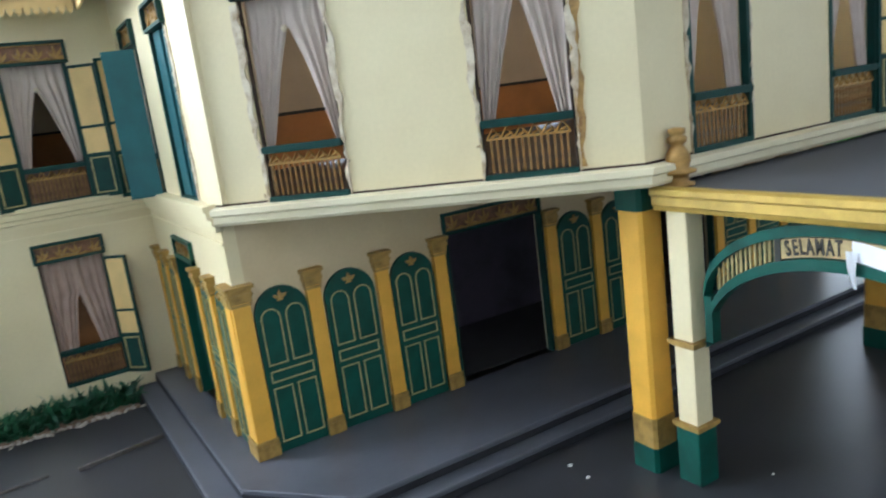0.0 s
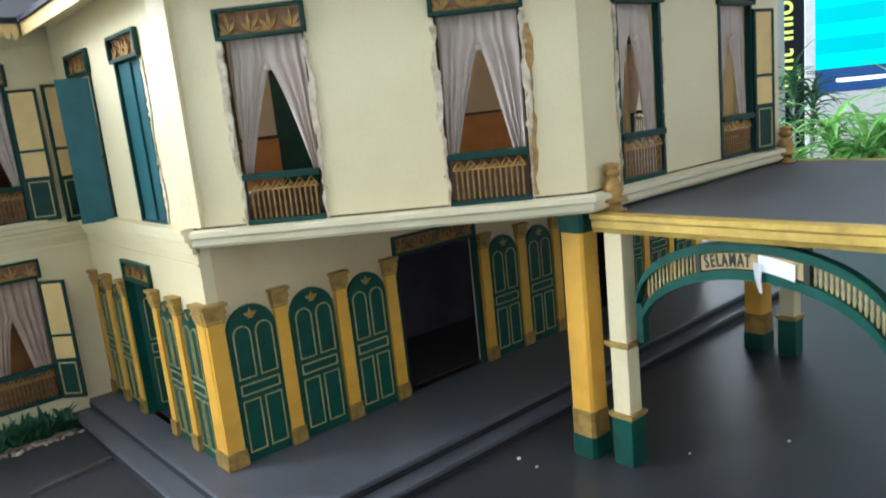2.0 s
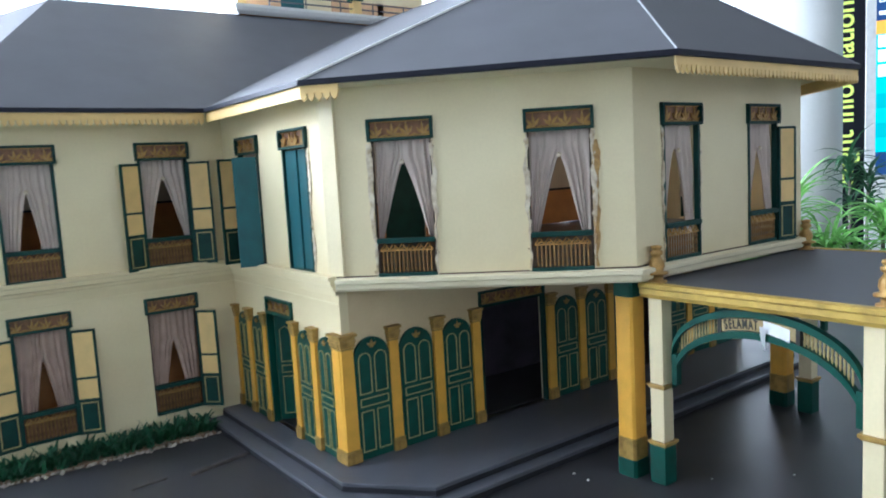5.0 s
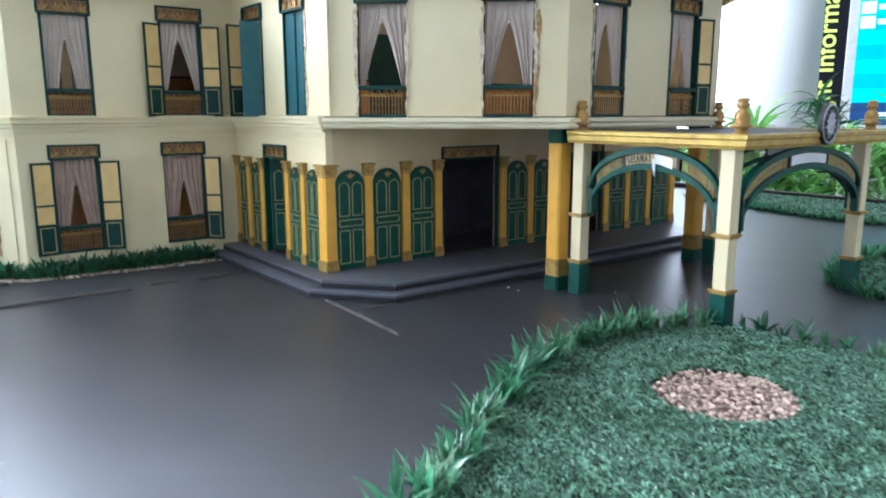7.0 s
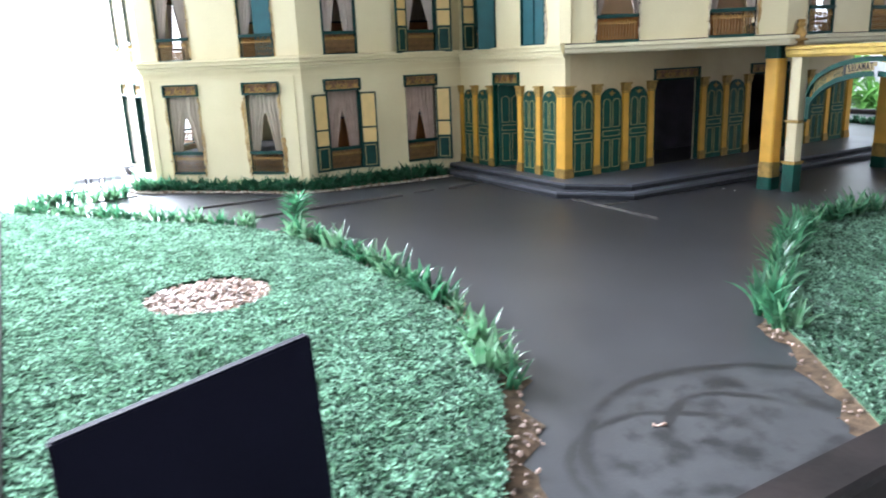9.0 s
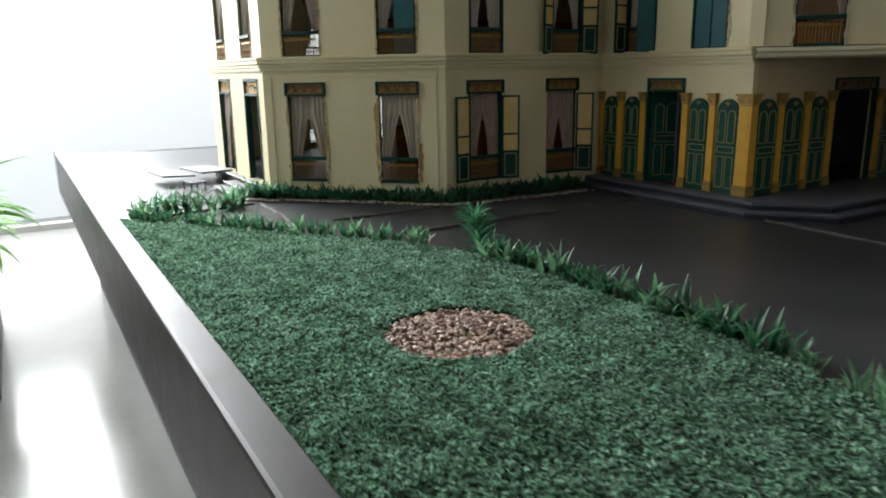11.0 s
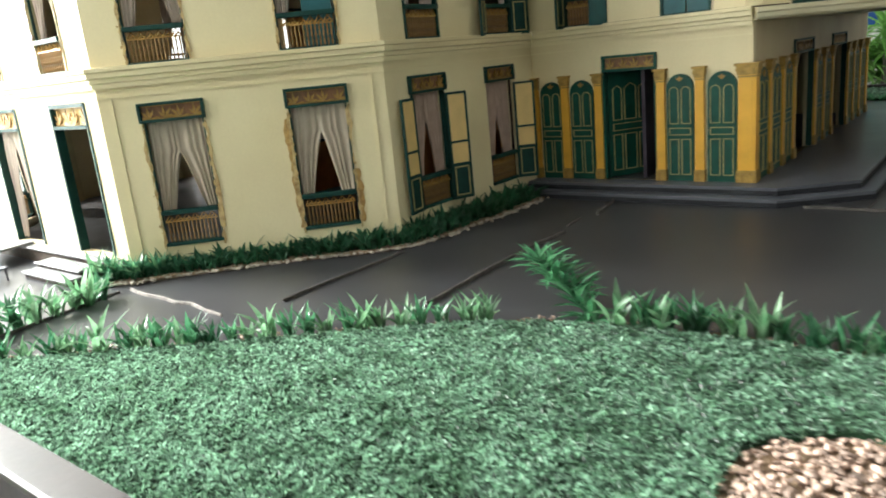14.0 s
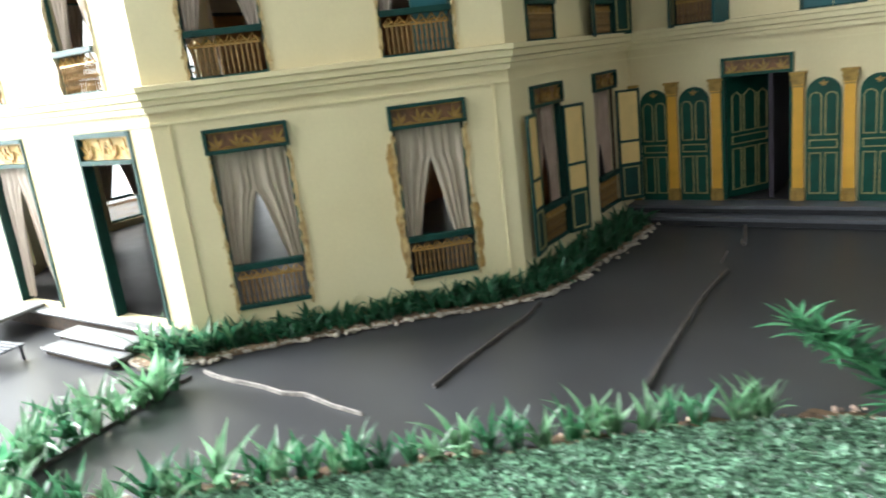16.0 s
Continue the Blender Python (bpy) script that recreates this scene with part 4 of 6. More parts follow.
# side entrance with one leaf ajar
bm = bmesh.new()
for z in (0.305, 0.342):
    box(bm, -0.08, 0.08, -0.008, 0.012, z, z + 0.007)
for s in (-0.08, 0.073):
    box(bm, s, s + 0.007, -0.0075, 0.0115, 0, 0.342)
ent = part("entrance", bm, GREEN, palace, m=ms @ pose(0.299, 0, 0))
bm = bmesh.new()
box(bm, -0.073, 0.073, 0.002, 0.006, 0.312, 0.342)
part("lintel_panel", bm, BROWN, ent)
part("fretwork", once("fretside", lambda: fretwork_mesh(0.142, 0.03)), parent=ent, m=pose(0, -0.002, 0.312), label="gilded carved fretwork")
bm = bmesh.new()
box(bm, 0, 0.14, -0.003, 0.003, 0.003, 0.30)
part("door_leaf", bm, GREEN, ent, m=pose(-0.072, 0.012, 0, 0, 0, 57))
bm = bmesh.new()
for x0, x1 in ((0.012, 0.042), (0.05, 0.09), (0.098, 0.128)):
    outline_strip(bm, [(x0, 0.02), (x1, 0.02), (x1, 0.125), (x0, 0.125)], 0.002, -0.006, -0.002)
    c = (x0 + x1) / 2
    outline_strip(bm, [(x0, 0.165), (x1, 0.165), (x1, 0.255 + 0.1 * (0.04 - abs(c - 0.07))), (c, 0.265 + 0.1 * (0.04 - abs(c - 0.07))), (x0, 0.255)], 0.002, -0.006, -0.002)
outline_strip(bm, [(0.012, 0.135), (0.128, 0.135), (0.128, 0.156), (0.012, 0.156)], 0.002, -0.006, -0.002)
part("door_beading", bm, LINE, ent, m=pose(-0.072, 0.012, 0, 0, 0, 57))

# ---- terrace steps ----
terrace = thing("terrace_steps", "dark grey two-step terrace round the palace front", "steps")
for line, z0, z1 in (
    ([(0.162, 1.80), (0.166, 1.075), (0.318, 0.888), (2 * CX - 0.318, 0.888), (2 * CX - 0.166, 1.075), (2 * CX - 0.162, 1.80)], GROUND, 0.021),
    ([(0.205, 1.80), (0.208, 1.085), (0.342, 0.924), (2 * CX - 0.342, 0.924), (2 * CX - 0.208, 1.085), (2 * CX - 0.205, 1.80)], 0.021, 0.042),
):
    bm = bmesh.new()
    prism(bm, line, z0, z1)
    soften(bm, 0.0015)
    part("step", bm, STEP, terrace)
    bm = bmesh.new()
    sweep(bm, line, [(0.0, z0 + 0.0015), (0.0012, z0 + 0.0015), (0.0012, z0 + 0.013), (0.0, z0 + 0.013)])
    part("riser", bm, RISER, terrace, "dark strip along the lower part of the riser")

# ---- roofs ----
EV = 0.905
e1, e2 = (0.198, 1.132), (0.705, 0.568)
peak = (CX, 1.09, 1.290)
def roof_sheet(owner, pts, t=0.010):
    """A thin roof plane through points in order, with its underside t below."""
    bm = bmesh.new()
    top = [bm.verts.new(p) for p in pts]
    low = [bm.verts.new((p[0], p[1], p[2] - t)) for p in pts]
    bm.faces.new(top)
    bm.faces.new(low[::-1])
    for i in range(len(pts)):
        j = (i + 1) % len(pts)
        bm.faces.new((top[i], low[i], low[j], top[j]))
    return part("roof_plane", bm, ROOF, owner)


z3 = lambda p: (p[0], p[1], EV)
back_ridge = (CX, 2.32, 1.290)
roof_sheet(palace, [z3(e1), z3(e2), peak])
roof_sheet(palace, [z3(e2), z3(mir(e2)), peak])
roof_sheet(palace, [z3(mir(e2)), z3(mir(e1)), peak])
roof_sheet(palace, [(0.198, 2.5, EV), z3(e1), peak, back_ridge])
roof_sheet(palace, [z3(mir(e1)), (mir(e1)[0], 2.5, EV), back_ridge, peak])
# the west hip's cap is white and thicker, painting in the roof edge's shine
for pts in ((z3(e1), peak), (z3(e2), peak), (z3(mir(e2)), peak), (peak, back_ridge)):
    bm = bmesh.new()
    tube(bm, [Vector(p) + Vector((0, 0, 0.001)) for p in pts], 0.0042 if pts[0] == z3(e1) else 0.0026, 6)
    part("hip_cap", bm, WHITE if pts[0] == z3(e1) else HIPGREY, palace, "hip capping, whitened on the west hip for its shine")
YR, ZR, YB = 2.30, 1.300, 2.92
MO = 0.075
eW = [(I[0], 1.715), (-0.392 - 0.031, 1.715), (-0.862 - MO, 2.253 - 0.031), (-0.862 - MO, 3.0), (-0.392, 3.52)]
rl, rb = (-0.05, YR, ZR), (-0.05, YB, ZR)
roof_sheet(palace, [(-0.423, 1.715, EV), (CX, 1.715, EV), (CX, YR, ZR), rl])
roof_sheet(palace, [(*eW[2], EV), (*eW[1], EV), rl])
roof_sheet(palace, [(*eW[3], EV), (*eW[2], EV), rl, rb])
roof_sheet(palace, [(-0.392, 3.525, EV), (*eW[3], EV), rb])
roof_sheet(palace, [(CX, 3.525, EV), (-0.392, 3.525, EV), rb, (CX, YB, ZR)])
roof_sheet(palace, [rl, (CX, YR, ZR), (CX, YB, ZR), rb])
mr = lambda p: (2 * CX - p[0], *p[1:])
roof_sheet(palace, [(CX, 1.715, EV), (2 * CX + 0.423, 1.715, EV), mr(rl), (CX, YR, ZR)])
roof_sheet(palace, [mr((*eW[1], EV)), mr((*eW[2], EV)), mr(rl)])
roof_sheet(palace, [mr((*eW[2], EV)), mr((*eW[3], EV)), mr(rb), mr(rl)])
roof_sheet(palace, [mr((*eW[3], EV)), mr((-0.392, 3.525, EV)), mr(rb)])
roof_sheet(palace, [mr((-0.392, 3.525, EV)), (CX, 3.525, EV), (CX, YB, ZR), mr(rb)])
roof_sheet(palace, [(CX, YR, ZR), mr(rl), mr(rb), (CX, YB, ZR)])
for line in ([(-0.862 - MO, 3.0), eW[2], eW[1], (0.198, 1.715)], [(0.198, 1.70), e1, e2, mir(e2), mir(e1)]):
    bm = bmesh.new()
    sweep(bm, line, [(-0.004, EV - 0.0095), (0.003, EV - 0.0095), (0.003, EV + 0.0015), (-0.004, EV + 0.0025)])
    part("eaves_edge", bm, NAVY, palace, "dark navy roof edge")


def valance(line, teeth=True, name="valance"):
    """A board under the eaves, with pointed teeth below it."""
    bm = bmesh.new()
    for p0, p1 in zip(line, line[1:]):
        n = math.dist(p0, p1)
        mm = along(p0, p1, EV - 0.010)
        b2 = bmesh.new()
        box(b2, 0, n, 0.004, 0.008, -0.018 if teeth else -0.026, 0)
        if teeth:
            k = max(1, int(n / 0.0155))
            for i in range(k):
                a, b = n * i / k, n * (i + 1) / k
                c, q = (a + b) / 2, (b - a) * 0.40
                upright(b2, [(c - q, -0.016), (c - q, -0.025), (c, -0.033), (c + q, -0.025), (c + q, -0.016)], 0.002, 0.007)
        me = bpy.data.meshes.new("tmp")
        b2.to_mesh(me)
        b2.free()
        me.transform(mm)
        bm.from_mesh(me)
        bpy.data.meshes.remove(me)
    return part(name, bm, PANEL, palace, "pale orange toothed eaves board" if teeth else "pale orange plain eaves board")


valance([(-0.862 - MO, 3.0), eW[2], eW[1], (0.198, 1.715)])
valance([(0.198, 1.715), e1], teeth=False)
dv = (Vector(e2) - Vector(e1)).normalized()
valance([e1, tuple(Vector(e1) + dv * 0.085)])
valance([e2, mir(e2)])
valance([mir(e2), mir(e1)])
bm = bmesh.new()
prism(bm, [(0.203, 1.75), (0.203, 1.134), (0.719, 0.573), (2 * CX - 0.719, 0.573), (2 * CX - 0.203, 1.134), (2 * CX - 0.203, 1.75)], EV - 0.0115, EV - 0.0105)
prism(bm, [(0.2, 1.72), (-0.42, 1.72), (-0.93, 2.225), (-0.93, 3.0), (-0.40, 3.5), (0.2, 3.5)], EV - 0.0125, EV - 0.0115)
part("soffit", bm, PALE, palace)

# ---- the tower above the roof ----
tower = thing("tower_model", "cream tower storey with a white balcony slab on the roof", "building model")
bm = bmesh.new()
box(bm, 0.56, 2 * CX - 0.56, 2.30, 2.9, 1.312, 1.332)
sweep(bm, [(0.56, 2.9), (0.56, 2.30), (2 * CX - 0.56, 2.30)], [(0, 1.305), (0.012, 1.316), (0.018, 1.328), (0.018, 1.338), (0, 1.338)])
part("balcony_slab", bm, WHITE, tower)
bm = bmesh.new()
box(bm, 0.58, 2 * CX - 0.58, 2.335, 2.9, 1.295, 1.312)
part("tower_base", bm, ORANGE, tower)
bm = bmesh.new()
box(bm, 0.66, 2 * CX - 0.66, 2.46, 2.85, 1.332, 1.9)
part("tower_wall", bm, PALE, tower)
for x in (0.70, 1.08, 1.30):
    bm = bmesh.new()
    box(bm, x - 0.05, x + 0.20, 2.452, 2.462, 1.34, 1.43)
    part("wall_panel", bm, PEACH, tower, "peach lower wall panel")
bm = bmesh.new()
box(bm, 0.80, 0.90, 2.45, 2.47, 1.334, 1.7)
part("door", bm, TEAL, tower, "dark blue-green door")
for x in (0.585, 1.075, 2 * CX - 0.585):
    bm = bmesh.new()
    box(bm, x - 0.018, x + 0.018, 2.325, 2.36, 1.338, 1.40)
    col = part("column", bm, PANEL, tower)
    bm = bmesh.new()
    box(bm, x - 0.024, x + 0.024, 2.318, 2.366, 1.40, 1.425)
    part("band", bm, GREEN, col)
    bm = bmesh.new()
    box(bm, x - 0.018, x + 0.018, 2.325, 2.36, 1.425, 1.9)
    part("upper_shaft", bm, YELLOW, col)
bm = bmesh.new()
for z in (1.395, 1.37):
    tube(bm, [(0.70, 2.34, z), (2 * CX - 0.70, 2.34, z)], 0.003, 6)
for i in range(6):
    x = 0.70 + i * 0.152
    tube(bm, [(x, 2.34, 1.338), (x, 2.34, 1.40)], 0.003, 6)
part("balcony_rail", bm, STEP, tower)
bm = bmesh.new()
for z in (ZR + 0.004, ZR + 0.034):
    tube(bm, [(-0.04, YR + 0.03, z), (0.55, YR + 0.03, z)], 0.0022, 5)
for i in range(52):
    x = -0.04 + 0.59 * i / 51
    tube(bm, [(x, YR + 0.03, ZR), (x, YR + 0.03, ZR + 0.036)], 0.0016, 4)
part("ridge_rail", bm, PALEBOARD, palace, "thin pale picket rail along the ridge")

# ---- the porte-cochere ----
porch = thing("porch_model", "cream and green porch with gilded fascia over the driveway", "building model")
PXL, PXR, PYF, PYB = 0.784, 1.418, 0.237, 0.670


def porch_column(x, y):
    m = pose(x, y, 0)

    def shaft():
        bm = bmesh.new()
        box(bm, -0.0225, 0.0115, -0.0115, 0.0225, 0.09, 0.415)
        soften(bm, 0.0012)
        return to_mesh("porch_column", bm, CREAM)

    def foot():
        bm = bmesh.new()
        box(bm, -0.0255, 0.0145, -0.0145, 0.0255, 0.0, 0.088)
        soften(bm, 0.0015)
        return to_mesh("plinth", bm, GREEN)

    def ring():
        bm = bmesh.new()
        for z0, z1, r in ((0.0, 0.0042, 0.0205), (0.004, 0.010, 0.0235)):
            box(bm, -r - 0.0055, r - 0.0055, 0.0055 - r, r + 0.0055, z0, z1)
        return to_mesh("column_ring", bm, DULLGOLD)

    ob = part("porch_column", once("pshaft", shaft), parent=porch, m=m)
    part("plinth", once("pfoot", foot), parent=ob, label="dark green plinth")
    for z in (0.0855, 0.213):
        part("column_ring", once("pring", ring), parent=ob, m=pose(0, 0, z), label="dull gold ring")


for x in (PXL, PXR):
    for y in (PYF, PYB):
        porch_column(x, y)


def yellow_column(x, y):
    r, c = 0.0235, 0.005
    poly = [(r, -r + c), (r, r - c), (r - c, r), (-r + c, r), (-r, r - c), (-r, -r + c), (-r + c, -r), (r - c, -r)]
    bm = bmesh.new()
    prism(bm, poly, 0.088, 0.408)
    ob = part("yellow_column", bm, YELLOW, porch, m=pose(x, y, 0))
    for name, z0, z1, k, mat, label in (("base", 0.04, 0.088, 1.06, DULLGOLD, "dull gold base"), ("plinth", 0.0, 0.04, 1.12, GREEN, "dark green plinth"), ("capital", 0.408, 0.446, 1.12, GREEN, "dark green capital")):
        bm = bmesh.new()
        prism(bm, [(a * k, b * k) for a, b in poly], z0, z1)
        part(name, bm, mat, ob, label)


yellow_column(0.769, 0.749)
yellow_column(1.425, 0.755)

RX0, RX1, RY0, RY1 = 0.752, 1.455, 0.197, 0.708
bm = bmesh.new()
box(bm, RX0 + 0.006, RX1 - 0.006, RY0 + 0.006, RY1, 0.428, 0.4405)
part("porch_roof", bm, ROOF, porch, "flat slate-grey roof")
for line in ([(RX0, RY1), (RX0, RY0)], [(RX0, RY0), (RX1, RY0)], [(RX1, RY0), (RX1, RY1)]):
    bm = bmesh.new()
    u = (Vector(line[1]) - Vector(line[0])).normalized()
    prof = [(-0.024, 0.410), (-0.004, 0.410), (-0.002, 0.416), (0.0, 0.418), (0.0, 0.430), (0.004, 0.433), (0.004, 0.441), (-0.002, 0.4435), (-0.012, 0.4435), (-0.024, 0.430)]
    rings = []
    for p, s in ((Vector(line[0]), -1), (Vector(line[1]), 1)):
        mitre = p != Vector((RX0, RY1)) and p != Vector((RX1, RY1))
        out = Vector((u.y, -u.x))
        rings.append([bm.verts.new((*(p + out * o + u * (s * o if mitre else 0)), z)) for o, z in prof])
    for i in range(len(prof)):
        j = (i + 1) % len(prof)
        bm.faces.new((rings[0][i], rings[1][i], rings[1][j], rings[0][j]))
    bm.faces.new(rings[0])
    bm.faces.new(rings[1][::-1])
    part("fascia", bm, FASCIA, porch, "gilded fascia moulding")
bm = bmesh.new()
lathe(bm, [(0.021, 0.0), (0.021, 0.004), (0.013, 0.006), (0.013, 0.016), (0.024, 0.018), (0.024, 0.022), (0.014, 0.025), (0.017, 0.034), (0.016, 0.044), (0.011, 0.052), (0.008, 0.056), (0.013, 0.060), (0.014, 0.066), (0.009, 0.070), (0.012, 0.073), (0.012, 0.078), (0.004, 0.080)], 20)
fin = to_mesh("finial", bm, GOLD, True)
for x, y in ((0.786, 0.230), (0.784, 0.685), (1.42, 0.230), (1.42, 0.685)):
    part("finial", fin, parent=porch, m=pose(x, y, 0.4405), label="turned gilded finial")


def ellipse(a, z0, z1, n=24):
    return [(-a * math.cos(math.pi * k / n), z0 + (z1 - z0) * math.sin(math.pi * k / n) ** 0.9) for k in range(n + 1)]


def arch(m, half, sign):
    """An arch between two columns: two green bands, gold bars between, a plate in the middle."""
    o1, o0 = ellipse(half, 0.292, 0.407), ellipse(half, 0.278, 0.393)
    i1, i0 = ellipse(half, 0.234, 0.366), ellipse(half, 0.217, 0.352)
    bm = bmesh.new()
    band(bm, o0, o1, -0.009, 0.009)
    band(bm, i0, i1, -0.009, 0.009)
    for s in (-1, 1):
        box(bm, *sorted((s * half, s * (half - 0.012))), -0.0085, 0.0085, 0.226, 0.292)
    ob = part("arch", bm, GREEN, porch, m=m)
    at = lambda pts, x: next(a[1] + (b[1] - a[1]) * (x - a[0]) / (b[0] - a[0]) for a, b in zip(pts, pts[1:]) if a[0] <= x <= b[0])
    pw = 0.39 * half if sign else 0.30 * half
    n = int(half * 2 / 0.0069)
    for k in range(1, n):
        x = -half + 2 * half * k / n
        if abs(x) < pw or abs(x) > half - 0.014:
            continue
        za, zb = at(i1, x) - 0.002, at(o0, x) + 0.002
        bm = bmesh.new()
        tube(bm, [(x, 0, za), (x, 0, za + (zb - za) * 0.3), (x, 0, (za + zb) / 2), (x, 0, za + (zb - za) * 0.7), (x, 0, zb)], [0.0016, 0.0025, 0.0016, 0.0025, 0.0016], 5)
        part("arch_bar", bm, BARGOLD, ob)
    xs = [-pw + 2 * pw * k / 12 for k in range(13)]
    bm = bmesh.new()
    band(bm, [(x, at(i1, x) + 0.002) for x in xs], [(x, at(o0, x) - 0.002) for x in xs], -0.006, 0.006)
    part("sign_plate", bm, TAN if sign else PAPER, ob, "tan name plate" if sign else "blank white name plate")
    for s in (-1, 1):
        bm = bmesh.new()
        x = s * (pw + 0.004)
        box(bm, x - 0.004, x + 0.004, -0.0075, 0.0075, at(i1, abs(x)) - 0.002, at(o0, abs(x)) + 0.002)
        part("plate_post", bm, INK, ob)
    return ob, at, i1, o0, pw


def lettering(text, size, depth, bold=0.0):
    cu = bpy.data.curves.new("letters", "FONT")
    cu.body, cu.size, cu.extrude, cu.align_x, cu.align_y = text, size, depth, "CENTER", "CENTER"
    cu.offset = bold
    ob = bpy.data.objects.new("letters", cu)
    scene.collection.objects.link(ob)
    me = bpy.data.meshes.new_from_object(ob.evaluated_get(bpy.context.evaluated_depsgraph_get()))
    bpy.data.objects.remove(ob)
    bpy.data.curves.remove(cu)
    return me


yc, yh = (PYF + PYB) / 2, (PYB - PYF) / 2 - 0.026
mw = pose(PXL - 0.004, yc, 0, 0, 0, -90)
ob, at, i1, o0, pw = arch(mw, yh, True)
bm = bmesh.new()
x = -pw + 0.0045
for ch, wide in zip("SELAMAT", (0.62, 0.58, 0.54, 0.68, 0.84, 0.68, 0.60)):
    x += 0.0079 * wide
    me = lettering(ch, 0.027, 0.0006, 0.0006)
    slope = math.atan2(at(o0, x + 0.01) - at(o0, x - 0.01), 0.02)
    me.transform(pose(x, -0.0068, (at(i1, x) + at(o0, x)) / 2, 90, 0, 0) @ pose(0, 0, 0, 0, 0, math.degrees(slope)) @ Matrix.Diagonal((0.52, 1, 1, 1)))
    x += 0.0079 * wide
    bm.from_mesh(me)
    bpy.data.meshes.remove(me)
part("letters", bm, INK, ob, "black painted letters SELAMAT")
bm = bmesh.new()
xs = [0.014 + (pw - 0.024) * k / 8 for k in range(9)]
band(bm, [(x, at(i1, x) + 0.003 - 0.10 * (x - 0.014)) for x in xs], [(x, at(o0, x) - 0.001 - 0.10 * (x - 0.014)) for x in xs], -0.0095, -0.0088)
part("paper_strip", bm, PAPER, ob, "white paper strip pasted over half of the name plate")
bm = bmesh.new()
rows = []
for k in range(6):
    z = at(i1, 0.012) + 0.014 - 0.0085 * k
    wv = 0.0075 * (1 - 0.13 * k)
    rows.append([bm.verts.new((0.014 + 0.0008 * k + s * wv, -0.0098 - 0.004 * math.sin(k * 0.6) - 0.002 * (s > 0), z)) for s in (-1, 0.1, 1)])
for a, b in zip(rows, rows[1:]):
    for i in range(2):
        bm.faces.new((a[i], a[i + 1], b[i + 1], b[i]))
bmesh.ops.solidify(bm, geom=bm.faces[:], thickness=0.0006)
part("paper_flap", bm, PAPER, ob, "torn paper flap hanging down")
arch(pose(PXR + 0.004, yc, 0, 0, 0, 90), yh, False)
fx, fh = (PXL + PXR) / 2, (PXR - PXL) / 2 - 0.026
arch(pose(fx, PYF, 0), fh, False)
# oval emblem above the front arch
bm = bmesh.new()
upright(bm, [(0.042 * math.cos(a), 0.050 * math.sin(a)) for a in (2 * math.pi * k / 28 for k in range(28))], -0.004, 0.006)
em = part("emblem", bm, INK, porch, "dark oval emblem with a silver relief", m=pose(fx + 0.0, RY0 - 0.004, 0.462))
bm = bmesh.new()
tube(bm, [(0.037 * math.cos(a), -0.005, 0.045 * math.sin(a)) for a in (2 * math.pi * k / 28 for k in range(29))], 0.003, 6)
part("emblem_ring", bm, SILVER, em)
bm = bmesh.new()
upright(bm, [((0.028 if k % 2 else 0.017) * math.cos(math.pi * k / 12), (0.036 if k % 2 else 0.022) * math.sin(math.pi * k / 12)) for k in range(24)], -0.007, -0.003)
part("relief", bm, SILVER, em)

# ---- lawns, beds and gravel ----


def smooth_line(pts, step=0.02, closed=False):
    """A Catmull-Rom line through plan points."""
    P = [Vector(p) for p in pts]
    out = []
    n = len(P)
    for i in range(n - 1):
        a, b, c, d = P[max(i - 1, 0)], P[i], P[i + 1], P[min(i + 2, n - 1)]
        k = max(1, int((c - b).length / step))
        for j in range(k):
            t = j / k
            out.append(0.5 * ((2 * b) + (c - a) * t + (2 * a - 5 * b + 4 * c - d) * t * t + (3 * b - a - 3 * c + d) * t ** 3))
    out.append(P[-1])
    return [(p.x, p.y) for p in out]


def inside(poly, x, y):
    hit = False
    n = len(poly)
    for i in range(n):
        (x0, y0), (x1, y1) = poly[i], poly[i - 1]
        if (y0 > y) != (y1 > y) and x < (x1 - x0) * (y - y0) / (y1 - y0) + x0:
            hit = not hit
    return hit


def inside_many(poly, P):
    hit = np.zeros(len(P), bool)
    n = len(poly)
    for i in range(n):
        (x0, y0), (x1, y1) = poly[i], poly[i - 1]
        if y0 == y1:
            continue
        cross = ((y0 > P[:, 1]) != (y1 > P[:, 1])) & (P[:, 0] < (x1 - x0) * (P[:, 1] - y0) / (y1 - y0) + x0)
        hit ^= cross
    return hit


LEFT_EDGE = smooth_line([(TX0, 2.07), (-1.203, 1.842), (-1.048, 1.63), (-0.93, 1.471), (-0.835, 1.35), (-0.755, 1.2), (-0.715, 1.05), (-0.695, 0.8), (-0.688, 0.5), (-0.70, 0.3), (-0.755, 0.12), (-0.812, 0.0), (-0.928, -0.17), (-1.042, TY0)])
LEFT_LAWN = LEFT_EDGE + [(TX0, TY0)]
RIGHT_EDGE = smooth_line([(-0.50, TY0), (-0.345, -0.125), (-0.27, -0.02), (-0.15, 0.06), (-0.02, 0.14), (0.09, 0.205), (0.22, 0.275), (0.40, 0.318), (0.58, 0.312), (0.72, 0.262), (0.785, 0.17), (0.80, 0.0), (0.84, -0.15), (0.90, TY0)])
RIGHT_LAWN = RIGHT_EDGE
FAR_EDGE = smooth_line([(1.30, TY0), (1.335, 0.0), (1.36, 0.14), (1.43, 0.27), (1.56, 0.33), (1.8, 0.36), (2.2, 0.30), (2.6, 0.1), (2.7, TY0)])
EAST_EDGE = smooth_line([(TX1, 0.2), (2.95, 0.35), (2.75, 0.65), (2.74, 1.0), (2.84, 1.4), (2.9, 1.75)])
EAST_LAWN = EAST_EDGE + [(TX1, 1.75)]
